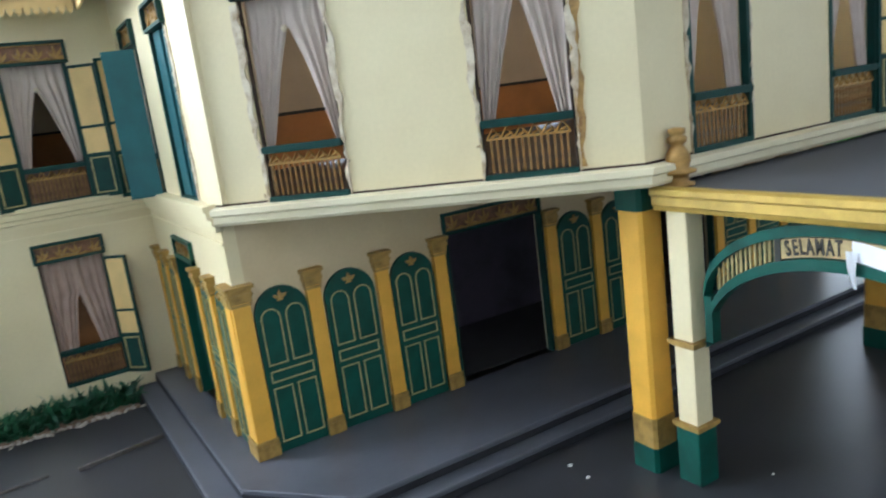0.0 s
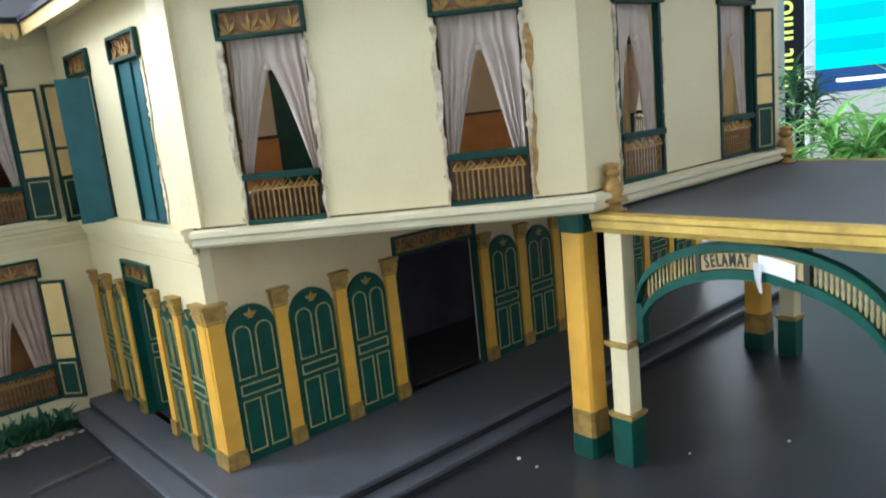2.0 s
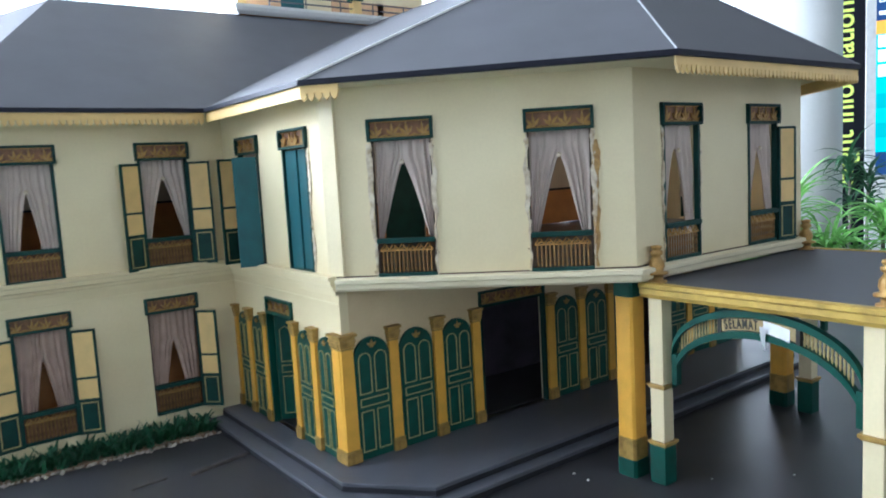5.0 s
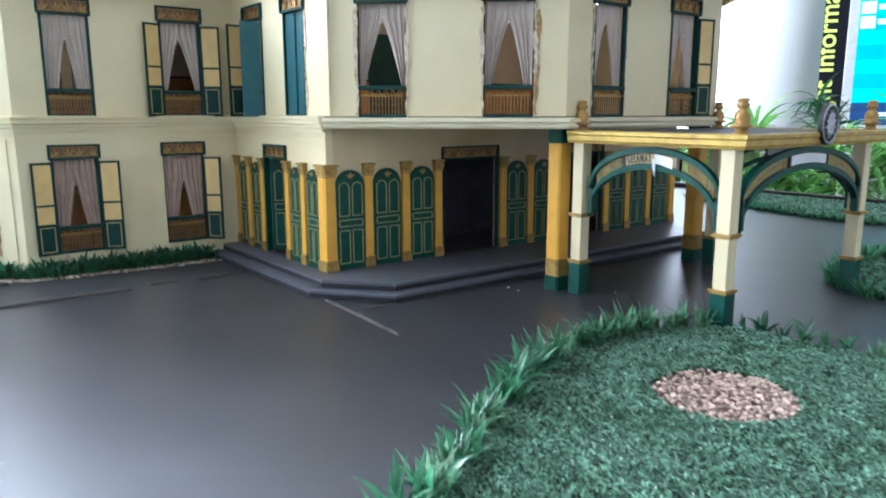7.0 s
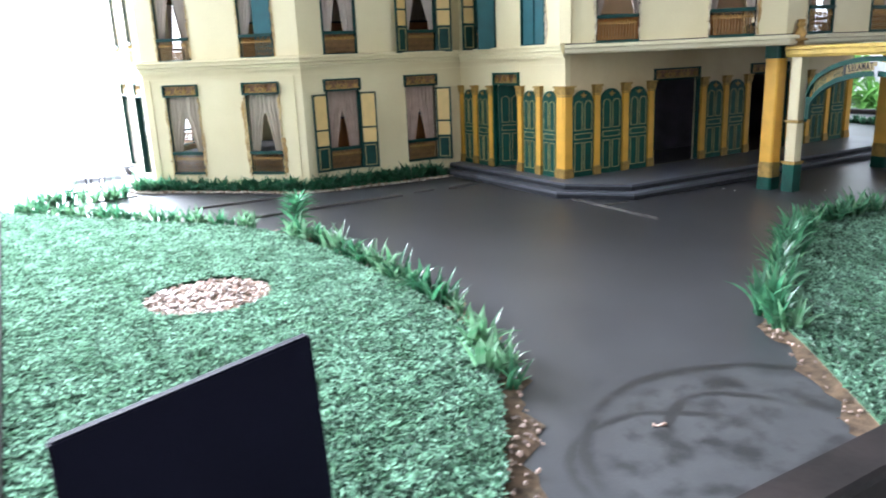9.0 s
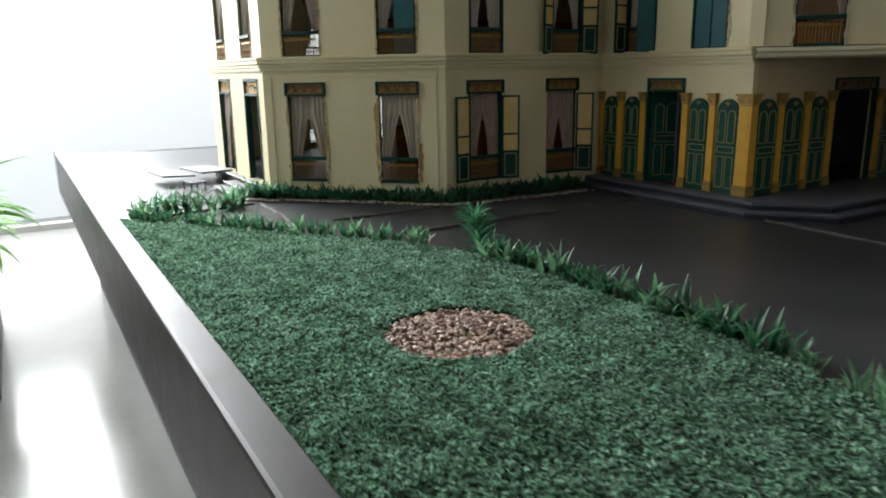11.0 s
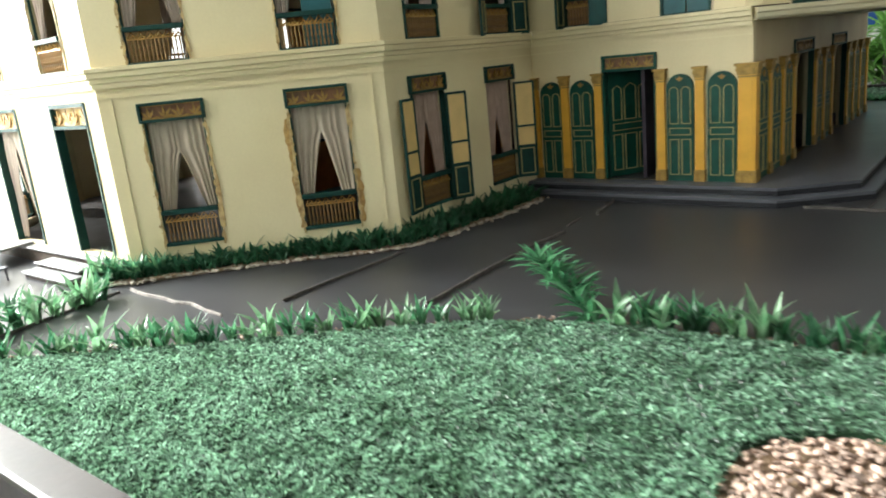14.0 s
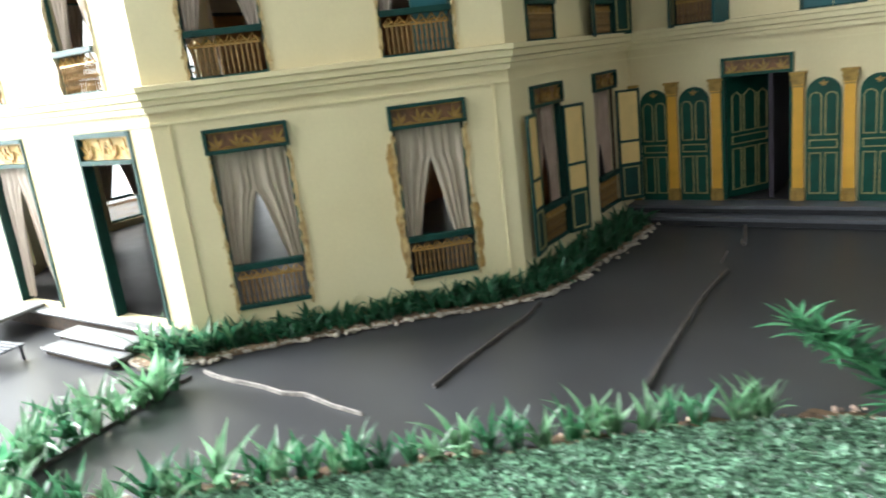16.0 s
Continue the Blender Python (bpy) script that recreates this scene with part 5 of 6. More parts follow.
PATCHES = [(-1.022, 0.70, 0.125), (0.405, 0.0, 0.122)]
LAWNS = [("left", LEFT_LAWN, LEFT_EDGE, 150000), ("right", RIGHT_LAWN, RIGHT_EDGE, 60000), ("far", FAR_EDGE, FAR_EDGE, 14000), ("east", EAST_LAWN, EAST_EDGE, 9000)]
ZG = 0.011


def blades(poly, count, seed):
    g = np.random.default_rng(seed)
    P = np.array(poly)
    lo, hi = P.min(0), P.max(0)
    area = abs(sum(poly[i - 1][0] * poly[i][1] - poly[i][0] * poly[i - 1][1] for i in range(len(poly)))) / 2
    pts = g.uniform(lo, hi, (int(count * (hi - lo).prod() / area), 2))
    pts = pts[inside_many(poly, pts)]
    for cx, cy, r in PATCHES:
        edge = r * (1 + 0.03 * np.sin(7 * np.arctan2(pts[:, 1] - cy, pts[:, 0] - cx)))
        pts = pts[np.hypot(pts[:, 0] - cx, pts[:, 1] - cy) > edge]
    n = len(pts)
    yaw = g.uniform(0, 2 * np.pi, n)
    lean = g.uniform(0.55, 1.45, n)
    ln = g.uniform(0.007, 0.013, n)
    wd = g.uniform(0.0018, 0.0033, n)
    d = np.stack((np.cos(yaw), np.sin(yaw)), 1)
    s = np.stack((-np.sin(yaw), np.cos(yaw)), 1)
    base = np.concatenate((pts, np.full((n, 1), ZG)), 1)
    tip = np.concatenate((d * (ln * np.sin(lean))[:, None], (ln * np.cos(lean))[:, None]), 1)
    mid = np.concatenate((d * (ln * 0.35 * np.sin(lean * 0.6))[:, None], (ln * 0.6 * np.cos(lean * 0.6))[:, None]), 1)
    side = np.concatenate((s * wd[:, None], np.zeros((n, 1))), 1)
    V = np.stack((base - side * 0.6, base + side * 0.6, base + mid + side, base + tip, base + mid - side), 1).reshape(-1, 3)
    k = np.arange(n)[:, None] * 5
    faces = (k + np.array([[0, 1, 2, 3, 4]])).tolist()
    return V.tolist(), faces


for name, poly, edge, count in LAWNS:
    bm = bmesh.new()
    if name in ("left", "right"):
        cx, cy, r = PATCHES[0 if name == "left" else 1]
        prism(bm, poly, 0.0, 0.006)
    else:
        prism(bm, poly, 0.0, ZG)
    tagged(part("lawn_base", bm, TURFBASE if name in ("far", "east") else SOIL), "dark backing of the artificial lawn", "ground", kind="structure")
    if name in ("left", "right"):
        # the turf mat, with a round hole for the gravel
        n = 96
        ang = [2 * math.pi * k / n for k in range(n)]
        ring = [(cx + r * (1 + 0.03 * math.sin(7 * a)) * math.cos(a), cy + r * (1 + 0.03 * math.sin(7 * a)) * math.sin(a)) for a in ang]

        def reach(a):
            best = None
            for i in range(len(poly)):
                (x0, y0), (x1, y1) = poly[i - 1], poly[i]
                dx, dy = math.cos(a), math.sin(a)
                den = dx * (y1 - y0) - dy * (x1 - x0)
                if abs(den) < 1e-12:
                    continue
                t = ((x0 - cx) * (y1 - y0) - (y0 - cy) * (x1 - x0)) / den
                u = ((x0 - cx) * dy - (y0 - cy) * dx) / den
                if t > r and -1e-9 <= u <= 1 + 1e-9 and (best is None or t < best):
                    best = t
            return best or r * 1.5

        dense = [2 * math.pi * k / 360 for k in range(360)]
        inner = [(cx + r * (1 + 0.03 * math.sin(7 * a)) * math.cos(a), cy + r * (1 + 0.03 * math.sin(7 * a)) * math.sin(a)) for a in dense]
        outer = [(cx + (reach(a) - 0.002) * math.cos(a), cy + (reach(a) - 0.002) * math.sin(a)) for a in dense]
        bm = bmesh.new()
        rows = [[bm.verts.new((*p, z)) for p, z in ((a, 0.006), (a, ZG + 0.002), (b, ZG + 0.002), (b, 0.006))] for a, b in zip(inner, outer)]
        for a, b in zip(rows, rows[1:] + rows[:1]):
            for i in range(3):
                bm.faces.new((a[i], b[i], b[i + 1], a[i + 1]))
        tagged(part("turf_mat", bm, TURFBASE), "green artificial turf mat with a round cut-out", "lawn", kind="structure")
    V, Fc = blades(poly, count, len(name))
    tagged(part("grass", from_arrays("grass", V, Fc, TURF)), "short shiny artificial grass", "grass", kind="stuff")


ICO = bmesh.new()
bmesh.ops.create_icosphere(ICO, subdivisions=1, radius=1.0)
ICO_V = [v.co.copy() for v in ICO.verts]
ICO_F = [[v.index for v in f.verts] for f in ICO.faces]
ICO.free()


def pebbles(name, places, mat, label):
    V, Fc = [], []
    r = random.Random(11)
    for x, y, z, s in places:
        k = len(V)
        m = pose(x, y, z, r.uniform(-25, 25), r.uniform(-25, 25), r.uniform(0, 360)) @ Matrix.Diagonal((s * r.uniform(0.8, 1.3), s * r.uniform(0.6, 0.9), s * r.uniform(0.35, 0.6), 1))
        for v in ICO_V:
            V.append(m @ (v * r.uniform(0.82, 1.12)))
        Fc += [[k + i for i in f] for f in ICO_F]
    me = from_arrays(name, V, Fc, mat)
    return tagged(part(name, me), label, "gravel", kind="stuff")


for cx, cy, r in PATCHES:
    pl = []
    for k in range(900):
        a, q = rnd.uniform(0, 2 * math.pi), r * 0.985 * math.sqrt(rnd.random())
        pl.append((cx + q * math.cos(a), cy + q * math.sin(a), 0.008 + rnd.uniform(0, 0.005), rnd.uniform(0.0036, 0.0068)))
    pebbles("gravel", pl, STONE, "tan pebbles in a round gravel patch")

# soil strips and scattered stones along the lawn edges
for edge, wd in ((LEFT_EDGE, 0.046), (RIGHT_EDGE, 0.034)):
    bm = bmesh.new()
    n = len(edge)
    a = [bm.verts.new((x, y, 0.0055)) for x, y in edge]
    nb = []
    for i, (x, y) in enumerate(edge):
        p, q = Vector(edge[max(i - 1, 0)]), Vector(edge[min(i + 1, n - 1)])
        u = (q - p).normalized()
        nb.append((-u.y, u.x))
    w2 = [wd * (0.8 + 0.25 * math.sin(i * 0.9) + 0.15 * math.sin(i * 2.3)) for i in range(n)]
    b = [bm.verts.new((x + o[0] * w, y + o[1] * w, 0.0012)) for (x, y), o, w in zip(edge, nb, w2)]
    for i in range(n - 1):
        bm.faces.new((a[i], a[i + 1], b[i + 1], b[i]))
    bmesh.ops.solidify(bm, geom=bm.faces[:], thickness=0.001)
    tagged(part("soil_strip", bm, SOIL), "brown soil strip along the lawn edge", "soil", kind="structure")
    pl = []
    for k in range(520 if edge is LEFT_EDGE else 260):
        i = rnd.randrange(n)
        o = nb[i]
        t = rnd.uniform(0.1, 1.0) * w2[i]
        pl.append((edge[i][0] + o[0] * t + rnd.uniform(-0.01, 0.01), edge[i][1] + o[1] * t + rnd.uniform(-0.01, 0.01), 0.005, rnd.uniform(0.002, 0.0055)))
    pebbles("bed_stones", pl, STONE, "small tan stones along the lawn edge")

# the planting bed at the foot of the palace
BED_EDGE = smooth_line([(0.15, 1.712), (-0.02, 1.712), (-0.20, 1.722), (-0.36, 1.735), (-0.470, 1.785), (-0.60, 1.93), (-0.78, 2.10), (-0.88, 2.18), (-0.945, 2.26), (-0.935, 2.33)])
bm = bmesh.new()
prism(bm, BED_EDGE + [(-0.865, 2.33), D, C, (0.15, 1.795)], 0.0, 0.008)
tagged(part("soil_bed", bm, SOIL), "narrow soil bed at the foot of the palace wall", "soil", kind="structure")
pl = []
for x, y in smooth_line(BED_EDGE, 0.007):
    for k in range(2):
        pl.append((x + rnd.gauss(0, 0.006), y + rnd.gauss(-0.003, 0.008), 0.005, rnd.uniform(0.0045, 0.0085)))
pebbles("bed_stones", pl, CHIP, "pale pebbles edging the palace bed")

# ---- garden plants ----


def leaf_strip(V, Fc, base, yaw, length, width, rise, droop, n=5):
    """A folded, tapering leaf that rises and bends over."""
    k = len(V)
    d = Vector((math.cos(yaw), math.sin(yaw), 0))
    s = Vector((-math.sin(yaw), math.cos(yaw), 0))
    p = Vector(base)
    el = rise
    for i in range(n + 1):
        t = i / n
        w = width * (0.62 + 0.5 * math.sin(math.pi * min(1.0, t * 1.15))) * min(1.0, max(0.0, 1 - t) * 3.2) ** 0.7
        w = max(w, width * 0.06)
        V += [p - s * w + Vector((0, 0, w * 0.45)), p.copy(), p + s * w + Vector((0, 0, w * 0.45))]
        if i:
            a, b = k + 3 * (i - 1), k + 3 * i
            Fc += [[a, a + 1, b + 1, b], [a + 1, a + 2, b + 2, b + 1]]
        p = p + (d * math.cos(el) + Vector((0, 0, math.sin(el)))) * (length / n)
        el -= droop / n


def clump(seed, leaves, length, width, mat, spread=0.35):
    r = random.Random(seed)
    V, Fc = [], []
    for i in range(leaves):
        yaw = 2 * math.pi * i / leaves * 2.4 + r.uniform(-0.4, 0.4)
        leaf_strip(V, Fc, (r.uniform(-0.009, 0.009), r.uniform(-0.009, 0.009), -0.003), yaw, length * r.uniform(0.65, 1.1), width * r.uniform(0.8, 1.2), radians(r.uniform(56, 88)), r.uniform(0.2, 1.05) * (1 + spread))
    return from_arrays("garden_plant", V, Fc, mat)


KINDS = [clump(20 + i, rnd.randint(8, 12), 0.060, 0.0036, (LEAF, LEAF2, LEAF, DARKLEAF)[i % 4]) for i in range(8)]
SHORT = [clump(60 + i, rnd.randint(9, 13), 0.046, 0.0034, (DARKLEAF, LEAF, DARKLEAF)[i % 3], 0.6) for i in range(6)]
BROAD = [clump(90 + i, 10, 0.060, 0.0046, (LEAF2, LEAF)[i % 2], 0.2) for i in range(3)]


STRAP = [clump(150 + i, rnd.randint(11, 14), 0.062, 0.0036, (LEAF, LEAF2, LEAF, DARKLEAF, LEAF)[i % 5], 0.2) for i in range(8)]
WIDE = [clump(120 + i, rnd.randint(13, 16), 0.066, 0.0037, (LEAF2, LEAF2, LEAF, LEAF2)[i % 4], 0.75) for i in range(7)]


def plant(me, x, y, s, label, group, z=0.003, tilt=0.0):
    ob = part("garden_plant", me, m=pose(x, y, z, rnd.uniform(-8, 8) + tilt, rnd.uniform(-8, 8), rnd.uniform(0, 360)) @ Matrix.Diagonal((s, s, s, 1)))
    return tagged(ob, label, "plant", group)


def row(line, spacing, meshes, scale, label, group, jitter=0.008, offset=0.014, joined=None):
    """Plants along a line: things of their own, or leaves added to the list joined."""
    acc = 0.0
    line = smooth_line(line, 0.005)
    for (x0, y0), (x1, y1) in zip(line, line[1:]):
        u = Vector((x1 - x0, y1 - y0))
        acc += u.length
        if acc >= spacing:
            acc = rnd.uniform(-0.3, 0.25) * spacing
            o = Vector((-u.y, u.x)).normalized() * offset
            x, y, s = x1 + o.x + rnd.uniform(-jitter, jitter), y1 + o.y + rnd.uniform(-jitter, jitter), scale * rnd.uniform(0.75, 1.2)
            if joined is None:
                plant(rnd.choice(meshes), x, y, s, label, group)
            else:
                me = rnd.choice(meshes)
                m = pose(x, y, 0.003, rnd.uniform(-8, 8), rnd.uniform(-8, 8), rnd.uniform(0, 360)) @ Matrix.Diagonal((s, s, s, 1))
                k = len(joined[0])
                joined[0].extend(m @ v.co for v in me.vertices)
                joined[1].extend([k + i for i in p.vertices] for p in me.polygons)


GREENLEAF = "small green plastic grass plant in the border"
row([p for p in LEFT_EDGE if p[1] > 1.25], 0.029, STRAP + WIDE[:2], 1.08, GREENLEAF, "lawn border plants", 0.008, 0.026)
row([p for p in LEFT_EDGE if 0.30 < p[1] < 1.08], 0.026, KINDS + WIDE[:3], 1.2, GREENLEAF, "lawn border plants", 0.012, 0.02)
row([p for p in LEFT_EDGE if 0.0 < p[1] < 0.30], 0.045, KINDS[:3] + BROAD, 1.15, GREENLEAF, "lawn border plants", 0.01)
row([p for p in RIGHT_EDGE if p[1] > -0.09 and p[0] < 0.75], 0.017, KINDS[:3] + KINDS[4:7] + WIDE[2:3], 1.25, GREENLEAF, "lawn border plants", 0.014, 0.008)
row([p for p in RIGHT_EDGE if p[1] > -0.2 and p[0] > 0.75], 0.04, KINDS, 1.0, GREENLEAF, "lawn border plants")
FAR_LEAVES = ([], [])
row([p for p in FAR_EDGE if p[1] > -0.2 and p[0] < 2.2], 0.030, KINDS, 1.25, GREENLEAF, "", joined=FAR_LEAVES)
row(EAST_EDGE, 0.03, SHORT, 1.2, GREENLEAF, "", joined=FAR_LEAVES)
tagged(part("border_planting", from_arrays("border_planting", *FAR_LEAVES, LEAF)), "low green plastic planting along the far lawns", "plants", kind="stuff")
BED_LEAVES = ([], [])
row(smooth_line([(-0.955, 2.145), (-1.02, 2.138), (-1.13, 2.125), (-1.22, 2.12), (-1.33, 2.09)]), 0.029, WIDE, 1.3, GREENLEAF, "path border plants", 0.004, 0.0)
for off_d, sc in ((0.022, 1.1), (0.042, 1.45), (0.060, 1.5)):
    line = [(x, y + off_d) if x > -0.36 else (x + off_d * 0.7, y + off_d * 0.7) for x, y in BED_EDGE[:-3]]
    row(line, 0.015, SHORT, sc, "", "", 0.010, 0.0, BED_LEAVES)
tagged(part("bed_hedge", from_arrays("bed_hedge", *BED_LEAVES, DARKLEAF)), "dense dark green plastic hedge at the palace foot", "plants", kind="stuff")
for x, y, s in ((-0.905, 2.29, 1.5), (-0.86, 2.20, 1.3), (-0.82, 2.165, 1.25), (-0.885, 2.25, 1.3)):
    plant(KINDS[1], x, y, s, GREENLEAF, "palace bed plants")
for x, y in ((-0.705, 1.085), (-0.70, 1.02), (-0.735, 0.165), (-0.775, 0.085)):
    plant(BROAD[0], x, y, 1.35, "larger bright green plastic plant in the border", "lawn border plants")

# a leaning feathery spray in the border
V, Fc = [], []
r5 = random.Random(8)
stem = [Vector((-0.70, 1.125, 0.004)) + Vector((0.075 * t, 0.145 * t, 0.085 * t - 0.02 * t * t)) for t in (k / 14 for k in range(15))]
for i, p in enumerate(stem):
    for k in range(9):
        leaf_strip(V, Fc, p, r5.uniform(0, 6.28), r5.uniform(0.045, 0.072), 0.0042, radians(r5.uniform(5, 60)), r5.uniform(0.2, 0.9), 4)
sprig = thing("feathery_spray", "leaning feathery green plastic spray in the border", "plant")
part("leaves", from_arrays("leaves", V, Fc, LEAF), parent=sprig)
bm = bmesh.new()
tube(bm, stem, 0.002, 5)
part("stem", bm, DARKLEAF, sprig)

# ---- peeling strips and loose sticks on the driveway ----


def strip(name, pts, w, h, mat, label, category):
    bm = bmesh.new()
    line = smooth_line(pts, 0.03)
    rows = []
    for i, (x, y) in enumerate(line):
        p, q = Vector(line[max(i - 1, 0)]), Vector(line[min(i + 1, len(line) - 1)])
        u = (q - p).normalized()
        n = Vector((-u.y, u.x))
        ww = w * (0.7 + 0.5 * noise.noise((x * 20, y * 20, 1.0)))
        j = 0.003 * noise.noise((x * 35, y * 35, 4.0))
        rows.append([bm.verts.new((x + n.x * (o * ww + j), y + n.y * (o * ww + j), z)) for o, z in ((-1, 0.0005), (-0.6, h), (0.5, h * 1.15), (1, 0.0005))])
    for a, b in zip(rows, rows[1:]):
        for i in range(4):
            k = (i + 1) % 4
            bm.faces.new((a[i], b[i], b[k], a[k]))
    bm.faces.new(rows[0])
    bm.faces.new(rows[-1][::-1])
    return tagged(part(name, bm, mat), label, category)


STRIP = "thin grey peeling strip lying on the driveway"
strip("loose_strip", [(0.185, 1.02), (0.182, 0.90), (0.178, 0.80), (0.168, 0.652)], 0.006, 0.006, BARK, STRIP, "strip")
strip("loose_strip", [(0.196, 0.89), (0.235, 0.885), (0.29, 0.884)], 0.004, 0.003, BARK, STRIP, "strip")
strip("loose_strip", [(-0.916, 2.143), (-0.928, 2.06), (-0.924, 1.98), (-0.930, 1.94), (-0.922, 1.90), (-0.935, 1.83), (-0.938, 1.775)], 0.0036, 0.006, TWIG, "pale root-like strip lying on the driveway", "strip")
strip("loose_strip", [(-0.83, 1.727), (-0.683, 1.731), (-0.547, 1.729), (-0.457, 1.735)], 0.005, 0.006, BARK, STRIP, "strip")
strip("loose_strip", [(-0.735, 1.440), (-0.567, 1.453), (-0.344, 1.464), (-0.192, 1.459)], 0.0065, 0.007, BARK, STRIP, "strip")
strip("edging_strip", [(-1.30, 2.085), (-1.18, 2.108), (-1.06, 2.128), (-0.94, 2.150)], 0.0035, 0.005, BARK, "thin dark edging strip under the path plants", "strip")
strip("loose_strip", [(-0.133, 1.484), (-0.05, 1.490)], 0.004, 0.004, BARK, STRIP, "strip")
strip("loose_strip", [(0.0, 1.468), (0.08, 1.482), (0.160, 1.497)], 0.006, 0.007, BARK, STRIP, "strip")
for x, y, s in ((0.665, 0.835, 0.005), (0.662, 0.79, 0.004), (0.86, 0.61, 0.003), (1.0, 0.5, 0.004), (-0.75, 2.30, 0.004)):
    bm = bmesh.new()
    bmesh.ops.create_icosphere(bm, subdivisions=1, radius=s, matrix=pose(x, y, s * 0.4) @ Matrix.Diagonal((1, 0.8, 0.5, 1)))
    tagged(part("plaster_crumb", bm, WHITE), "white plaster crumb fallen on the driveway", "crumb")

bm = bmesh.new()
prism(bm, [(-0.012, -0.004), (-0.002, -0.007), (0.014, -0.002), (0.011, 0.002), (-0.001, 0.001), (-0.008, 0.006)], 0.0004, 0.001, [0.002, 0.001, 0.003, 0.004, 0.001, 0.003])
tagged(part("paper_scrap", bm, STONE, m=pose(-0.685, -0.152, 0, 0, 0, -27) @ Matrix.Diagonal((0.75, 0.5, 1, 1))), "small torn white scrap lying on the driveway", "scrap")

# ---- west steps and boards ----
steps = thing("west_steps", "pale grey boarded steps below the west doorways", "steps")
for x0, x1, y0, y1, z0, z1 in ((-0.880, -0.854, 2.25, 2.97, 0.033, 0.040), (-0.935, -0.884, 2.340, 2.58, 0.022, 0.028), (-0.975, -0.926, 2.328, 2.565, 0.009, 0.016)):
    bm = bmesh.new()
    box(bm, x0, x1, y0, y1, z0, z1)
    soften(bm, 0.0015)
    part("step", bm, PALEBOARD, steps)
    bm = bmesh.new()
    box(bm, x0 + 0.006, x1 - 0.001, y0 + 0.006, y1 - 0.006, 0.0, z0)
    part("step_support", bm, GAP, steps)
for m, l in ((pose(-0.935, 2.87, 0.041, 0, 0, 10), 0.24), (pose(-1.075, 2.86, 0.034, 0, 3, 6), 0.22)):
    bm = bmesh.new()
    box(bm, -0.064, 0.064, -l / 2, l / 2, 0, 0.007)
    soften(bm, 0.001)
    tagged(part("loose_board", bm, PALEBOARD, m=m), "loose grey board lying beside the steps", "board")
bench = thing("bench_model", "small grey slatted model bench beside the steps", "bench", m=pose(-1.035, 2.615, 0.0, 0, 0, 8))
for k in range(5):
    bm = bmesh.new()
    box(bm, -0.03 + k * 0.0125, -0.02 + k * 0.0125, -0.05, 0.05, 0.03, 0.034)
    part("slat", bm, STEP, bench)
for x in (-0.026, 0.026):
    for y in (-0.042, 0.042):
        bm = bmesh.new()
        tube(bm, [(x, y, 0), (x, y, 0.03)], 0.003, 6)
        part("leg", bm, STEP, bench)

# ---- the information panel at the table's corner ----
sign = thing("information_panel", "black information panel on a bent black stand", "sign", m=pose(-1.2235, -0.1945, 0.0, 0, 0, 5.9))
bm = bmesh.new()
box(bm, -0.097, 0.097, -0.0075, 0.0055, -0.182, -0.003)
soften(bm, 0.002, 2)
for v in bm.verts:
    v.co.z += 0.13 * v.co.x
mp = pose(0, 0, 0.224) @ pose(0, 0, 0, -6, 0, 0)
part("panel", bm, SIGNBLACK, sign, m=mp)
bm = bmesh.new()
for k in range(3):
    box(bm, -0.030 + 0.0045 * k, -0.0265 + 0.0045 * k, -0.0082, -0.0072, -0.0885 - 0.0004 * k, -0.0873 - 0.0004 * k)
part("printed_mark", bm, WHITE, sign, m=mp)
bm = bmesh.new()
tube(bm, [(0.055, 0.014, 0.12), (0.085, 0.022, 0.088), (0.105, 0.03, 0.055), (0.108, 0.03, 0.008)], 0.005, 8)
tube(bm, [(-0.05, 0.012, 0.12), (-0.06, 0.03, 0.07), (-0.062, 0.04, 0.008)], 0.005, 8)
part("stand", bm, BLACK, sign)

# ---- the hall behind: pillar, sign, screen, plants ----


bm = bmesh.new()
lathe(bm, [(0.55, ZF), (0.55, ZC)], 48, (7.95, 4.15, 0))
tagged(part("pillar", bm, COLUMN, smooth=True), "round white pillar of the hall", "pillar", kind="structure")

face = math.degrees(math.atan2(4.35 + 0.2, 9.77 + 0.2)) - 90
totem = thing("sign_totem", "tall black totem with yellow-green vertical writing", "sign", m=pose(9.77, 4.35, ZF, 0, 0, face))
bm = bmesh.new()
box(bm, -0.235, 0.235, 0.0, 0.25, 0.0, 4.4)
soften(bm, 0.01)
part("body", bm, BLACK, totem)
LIT = glowing("lit_letters", (0.62, 0.74, 0.14), 0.55)
# both words share one line 2.40 m long
me = lettering("Flight Information", 0.3, 0.004, 0.005)
line_length = max(v.co.x for v in me.vertices) - min(v.co.x for v in me.vertices)
bpy.data.meshes.remove(me)
letter_size = 0.3 * 2.40 / line_length
for word, side in (("Flight", -1), ("Information", 1)):
    me = lettering(word, letter_size, 0.004, 0.005)
    xs = [v.co.x for v in me.vertices]
    shift = -1.20 - min(xs) if side < 0 else 1.20 - max(xs)
    me.transform(pose(0, -0.008, 2.155, 90, 0, 0) @ pose(0, 0, 0, 0, 0, 90) @ pose(shift, 0, 0))
    me.materials.append(LIT)
    part("lettering", me, parent=totem, label="yellow-green lettering reading upwards")
board = thing("flight_screen", "large teal flight information screen in a pale casing", "screen", m=pose(10.03, 3.70, ZF, 0, 0, face))
bm = bmesh.new()
box(bm, -0.46, 1.6, 0.0, 0.2, 0.0, 4.4)
soften(bm, 0.01)
part("casing", bm, WHITE, board)
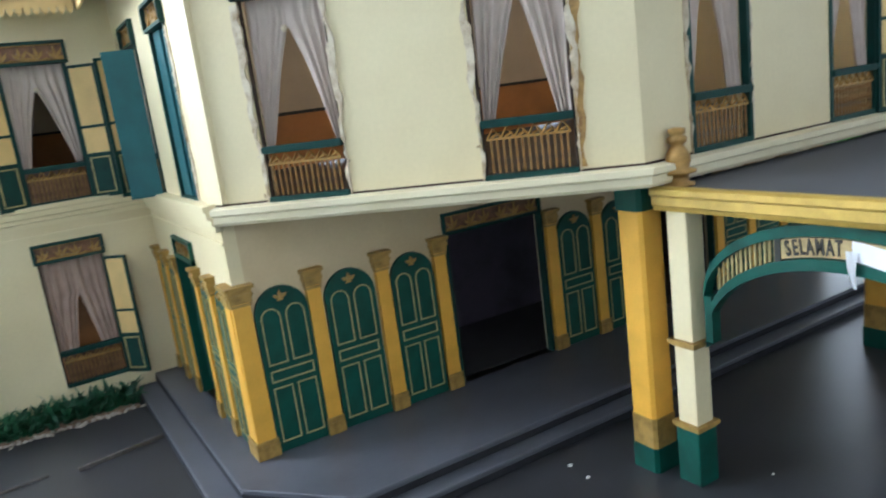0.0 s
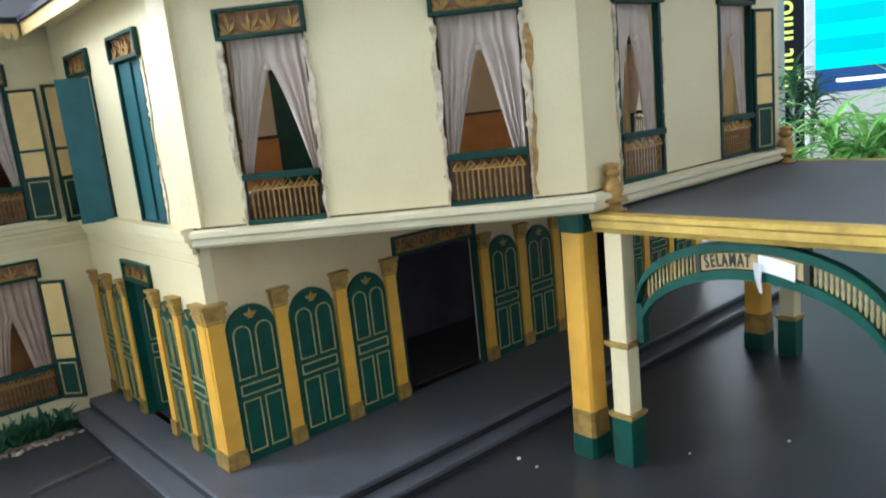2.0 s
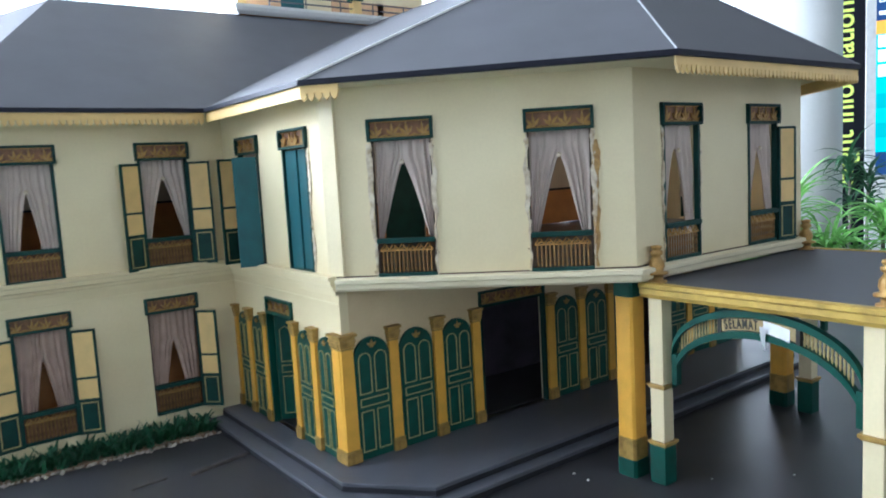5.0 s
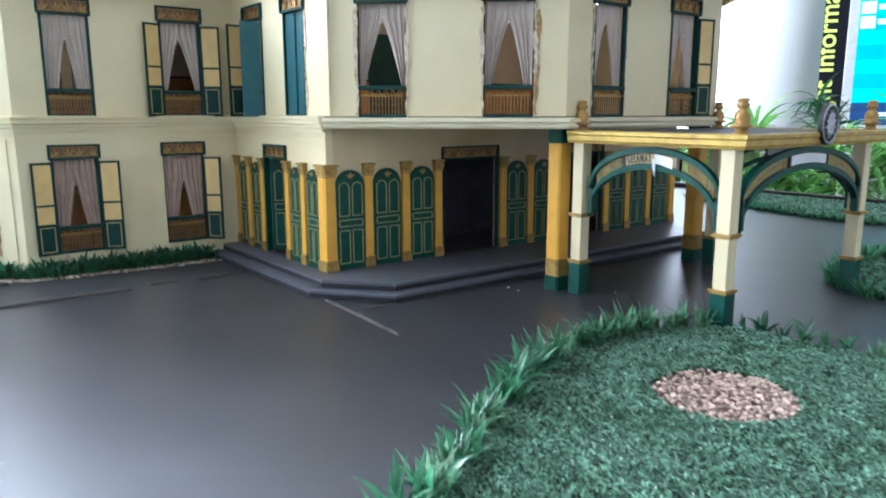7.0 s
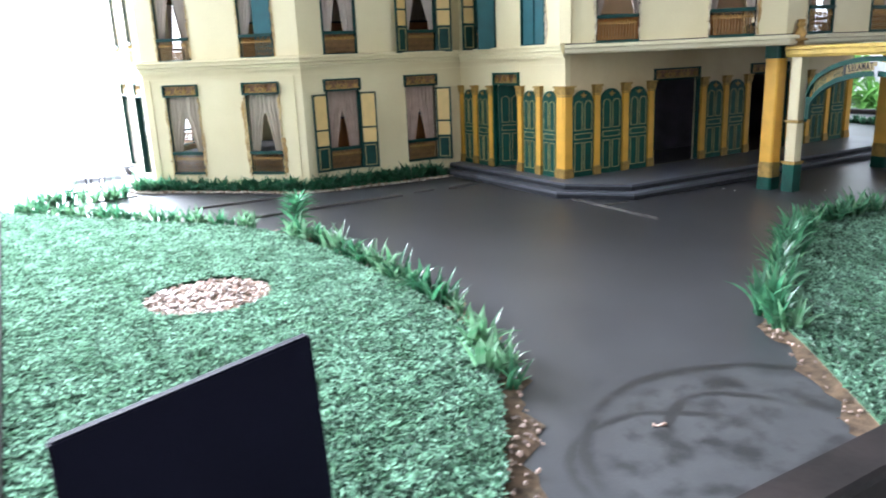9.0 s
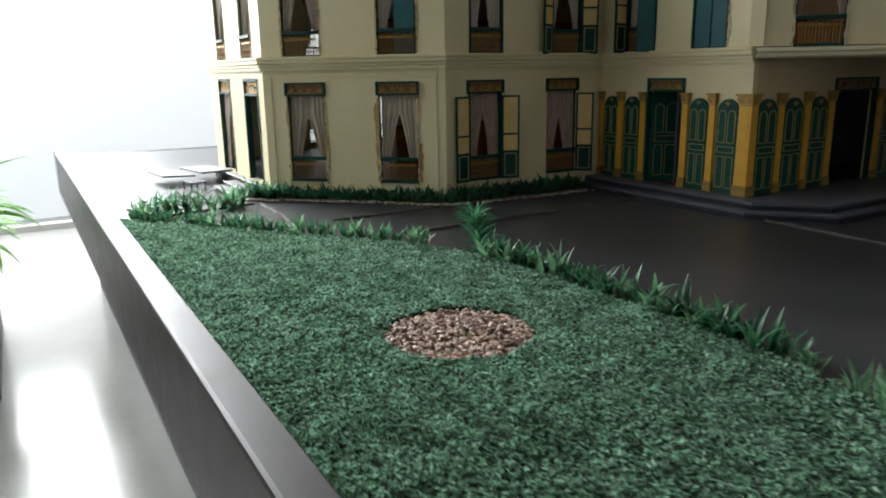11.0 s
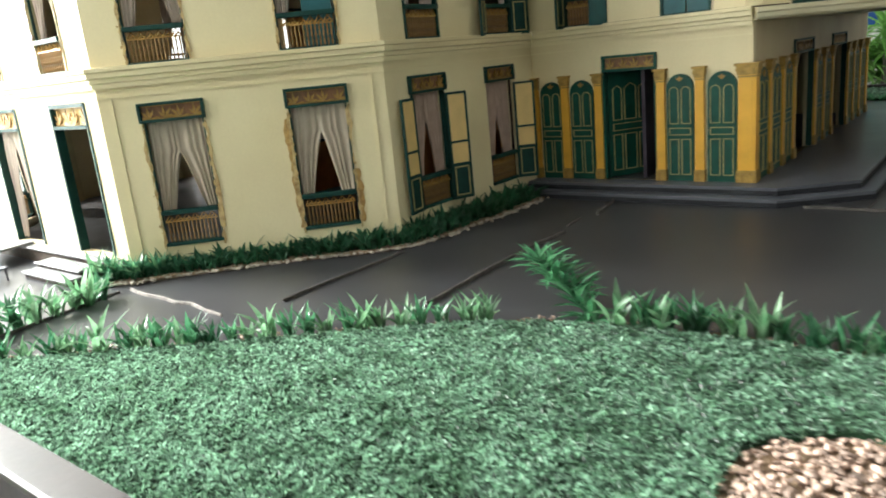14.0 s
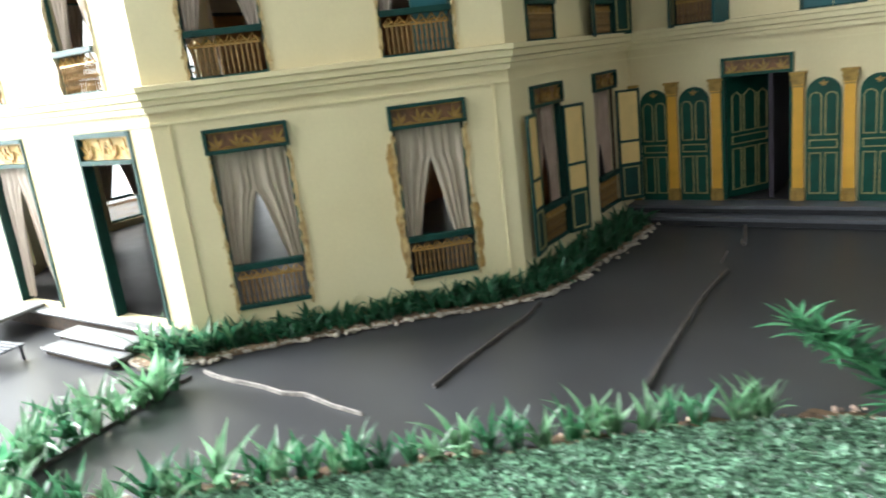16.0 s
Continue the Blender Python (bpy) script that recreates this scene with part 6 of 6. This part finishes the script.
SCREEN = [glowing("screen_teal", (0.0, 0.56, 0.55), 0.8), glowing("screen_dark_teal", (0.0, 0.44, 0.46), 0.8), glowing("screen_navy", (0.01, 0.05, 0.16), 0.8), glowing("screen_orange", (0.85, 0.42, 0.05), 0.9), glowing("screen_white", (0.85, 0.88, 0.88), 0.9)]
rows = [(1.06, 1.36, 2), (2.88, 3.05, 3), (3.05, 4.2, 2)] + [(1.36 + 0.19 * k, 1.55 + 0.19 * k, k % 2) for k in range(8)]
for z0, z1, k in rows:
    bm = bmesh.new()
    box(bm, -0.34, 1.5, -0.006, 0.0, z0, z1)
    part("screen_band", bm, SCREEN[k], board)
for z in (2.41, 2.60, 2.785):
    for x0, x1, a, b in ((-0.32, -0.15, 0.075, 0.08), (-0.12, 0.0, 0.03, 0.04), (0.12, 0.30, 0.02, 0.03)):
        bm = bmesh.new()
        box(bm, x0, x1, -0.009, -0.006, z - a, z + b)
        part("screen_entry", bm, SCREEN[4], board)
bm = bmesh.new()
box(bm, -0.1, 0.9, -0.009, -0.006, 1.18, 1.23)
part("screen_bar", bm, SCREEN[4], board)
me = lettering("BAGGAGE CLAIM", 0.17, 0.001)
me.transform(pose(-0.31 - min(v.co.x for v in me.vertices), -0.008, 3.33, 90, 0, 0))
me.materials.append(SCREEN[4])
part("screen_heading", me, parent=board)
bm = bmesh.new()
box(bm, -0.31, 0.75, -0.009, -0.006, 3.12, 3.17)
part("screen_bar", bm, SCREEN[4], board)

planter = thing("planter", "long dark planter box behind the model", "planter", m=pose(5.0, 2.4, ZF, 0, 0, -65))
bm = bmesh.new()
box(bm, -2.6, 2.6, -0.2, 0.2, 0, 0.35)
soften(bm, 0.01)
part("box", bm, BLACK, planter)
bm = bmesh.new()
box(bm, -2.56, 2.56, -0.16, 0.16, 0.351, 0.365)
part("soil", bm, SOIL, planter)


REAL = thin(material("living_leaf", (0.26, 0.52, 0.14), 0.4, vary=0.15, scale=20, fine=150, bump=0.1, colour2=(0.12, 0.32, 0.07), island=0.4), 0.45)
PALM = thin(material("dark_palm_leaf", (0.04, 0.13, 0.05), 0.4, vary=0.15, scale=20, fine=150, bump=0.1, colour2=(0.02, 0.07, 0.03), island=0.4), 0.3)


def house_plant(x, y, z, stem_h, leaves, length, seed, label, mat=None, width=0.017, low=0.35):
    """A stem that carries a rosette of long arching leaves."""
    r = random.Random(seed)
    t = thing("house_plant", label, "plant", "planter plants", m=pose(x, y, z, 0, 0, r.uniform(0, 360)))
    bm = bmesh.new()
    tube(bm, [(0, 0, -0.02), (0.01, 0.006, stem_h * 0.5), (0.0, 0.012, stem_h)], [0.018, 0.015, 0.012], 7)
    part("stem", bm, TWIG, t)
    V, Fc = [], []
    for i in range(leaves):
        leaf_strip(V, Fc, (0, 0.012, stem_h * (1 - low * (i / leaves) ** 1.5)), i * 2.4 + r.uniform(-0.3, 0.3), length * r.uniform(0.6, 1.1), width * r.uniform(0.8, 1.2), radians(r.uniform(5, 85)), r.uniform(0.9, 2.1), 7)
    part("leaves", from_arrays("leaves", V, Fc, mat or REAL), parent=t)
    return t


ux, uy = math.cos(radians(-65)), math.sin(radians(-65))
pr = random.Random(4)
for i in range(44):
    s = -2.45 + 4.9 * i / 43
    tall = (i % 4 == 1)
    house_plant(5.0 + ux * s + pr.uniform(-0.12, 0.12), 2.4 + uy * s + pr.uniform(-0.12, 0.12), ZF + 0.36, pr.uniform(0.55, 0.78) if tall else pr.uniform(0.2, 0.5), pr.randint(40, 56), pr.uniform(0.42, 0.62), 100 + i, "arching green dracaena growing in the planter")
for x, y, h in ((7.05, 3.08, 0.95), (7.15, 2.95, 0.75)):
    pot = thing("plant_pot", "dark round pot holding a palm", "pot", "palm pots", m=pose(x, y, ZF))
    bm = bmesh.new()
    lathe(bm, [(0.0, 0.0), (0.13, 0.0), (0.17, 0.28), (0.18, 0.30), (0.165, 0.30), (0.155, 0.26), (0.0, 0.26)], 24)
    part("pot", bm, BLACK, pot, smooth=True)
    house_plant(x, y, ZF + 0.27, h + 0.12, 56, 0.40, int(h * 100), "dark green fan palm standing in a pot", PALM, 0.016, 0.5)

# a low planter on the floor beyond the table's west side
low = thing("planter", "low dark planter box with a white rim on the floor", "planter", m=pose(-2.2, 3.25, ZF))
bm = bmesh.new()
box(bm, -0.42, 0.42, -0.5, 0.5, 0.0, 0.255)
soften(bm, 0.008)
part("box", bm, BLACK, low)
bm = bmesh.new()
for x0, x1, y0, y1 in ((-0.44, 0.44, -0.52, -0.46), (-0.44, 0.44, 0.46, 0.52), (-0.44, -0.38, -0.46, 0.46), (0.38, 0.44, -0.46, 0.46)):
    box(bm, x0, x1, y0, y1, 0.256, 0.285)
part("rim", bm, WHITE, low, "white painted rim")
bm = bmesh.new()
box(bm, -0.38, 0.38, -0.46, 0.46, 0.24, 0.27)
part("soil", bm, SOIL, low)
for i in range(12):
    house_plant(-2.5 + 0.3 * (i % 3) + pr.uniform(-0.05, 0.05), 2.93 + 0.22 * (i // 3) + pr.uniform(-0.05, 0.05), ZF + 0.26, pr.uniform(0.2, 0.46), pr.randint(30, 42), pr.uniform(0.28, 0.4), 300 + i, "leafy green plant growing in a low planter", width=0.024)
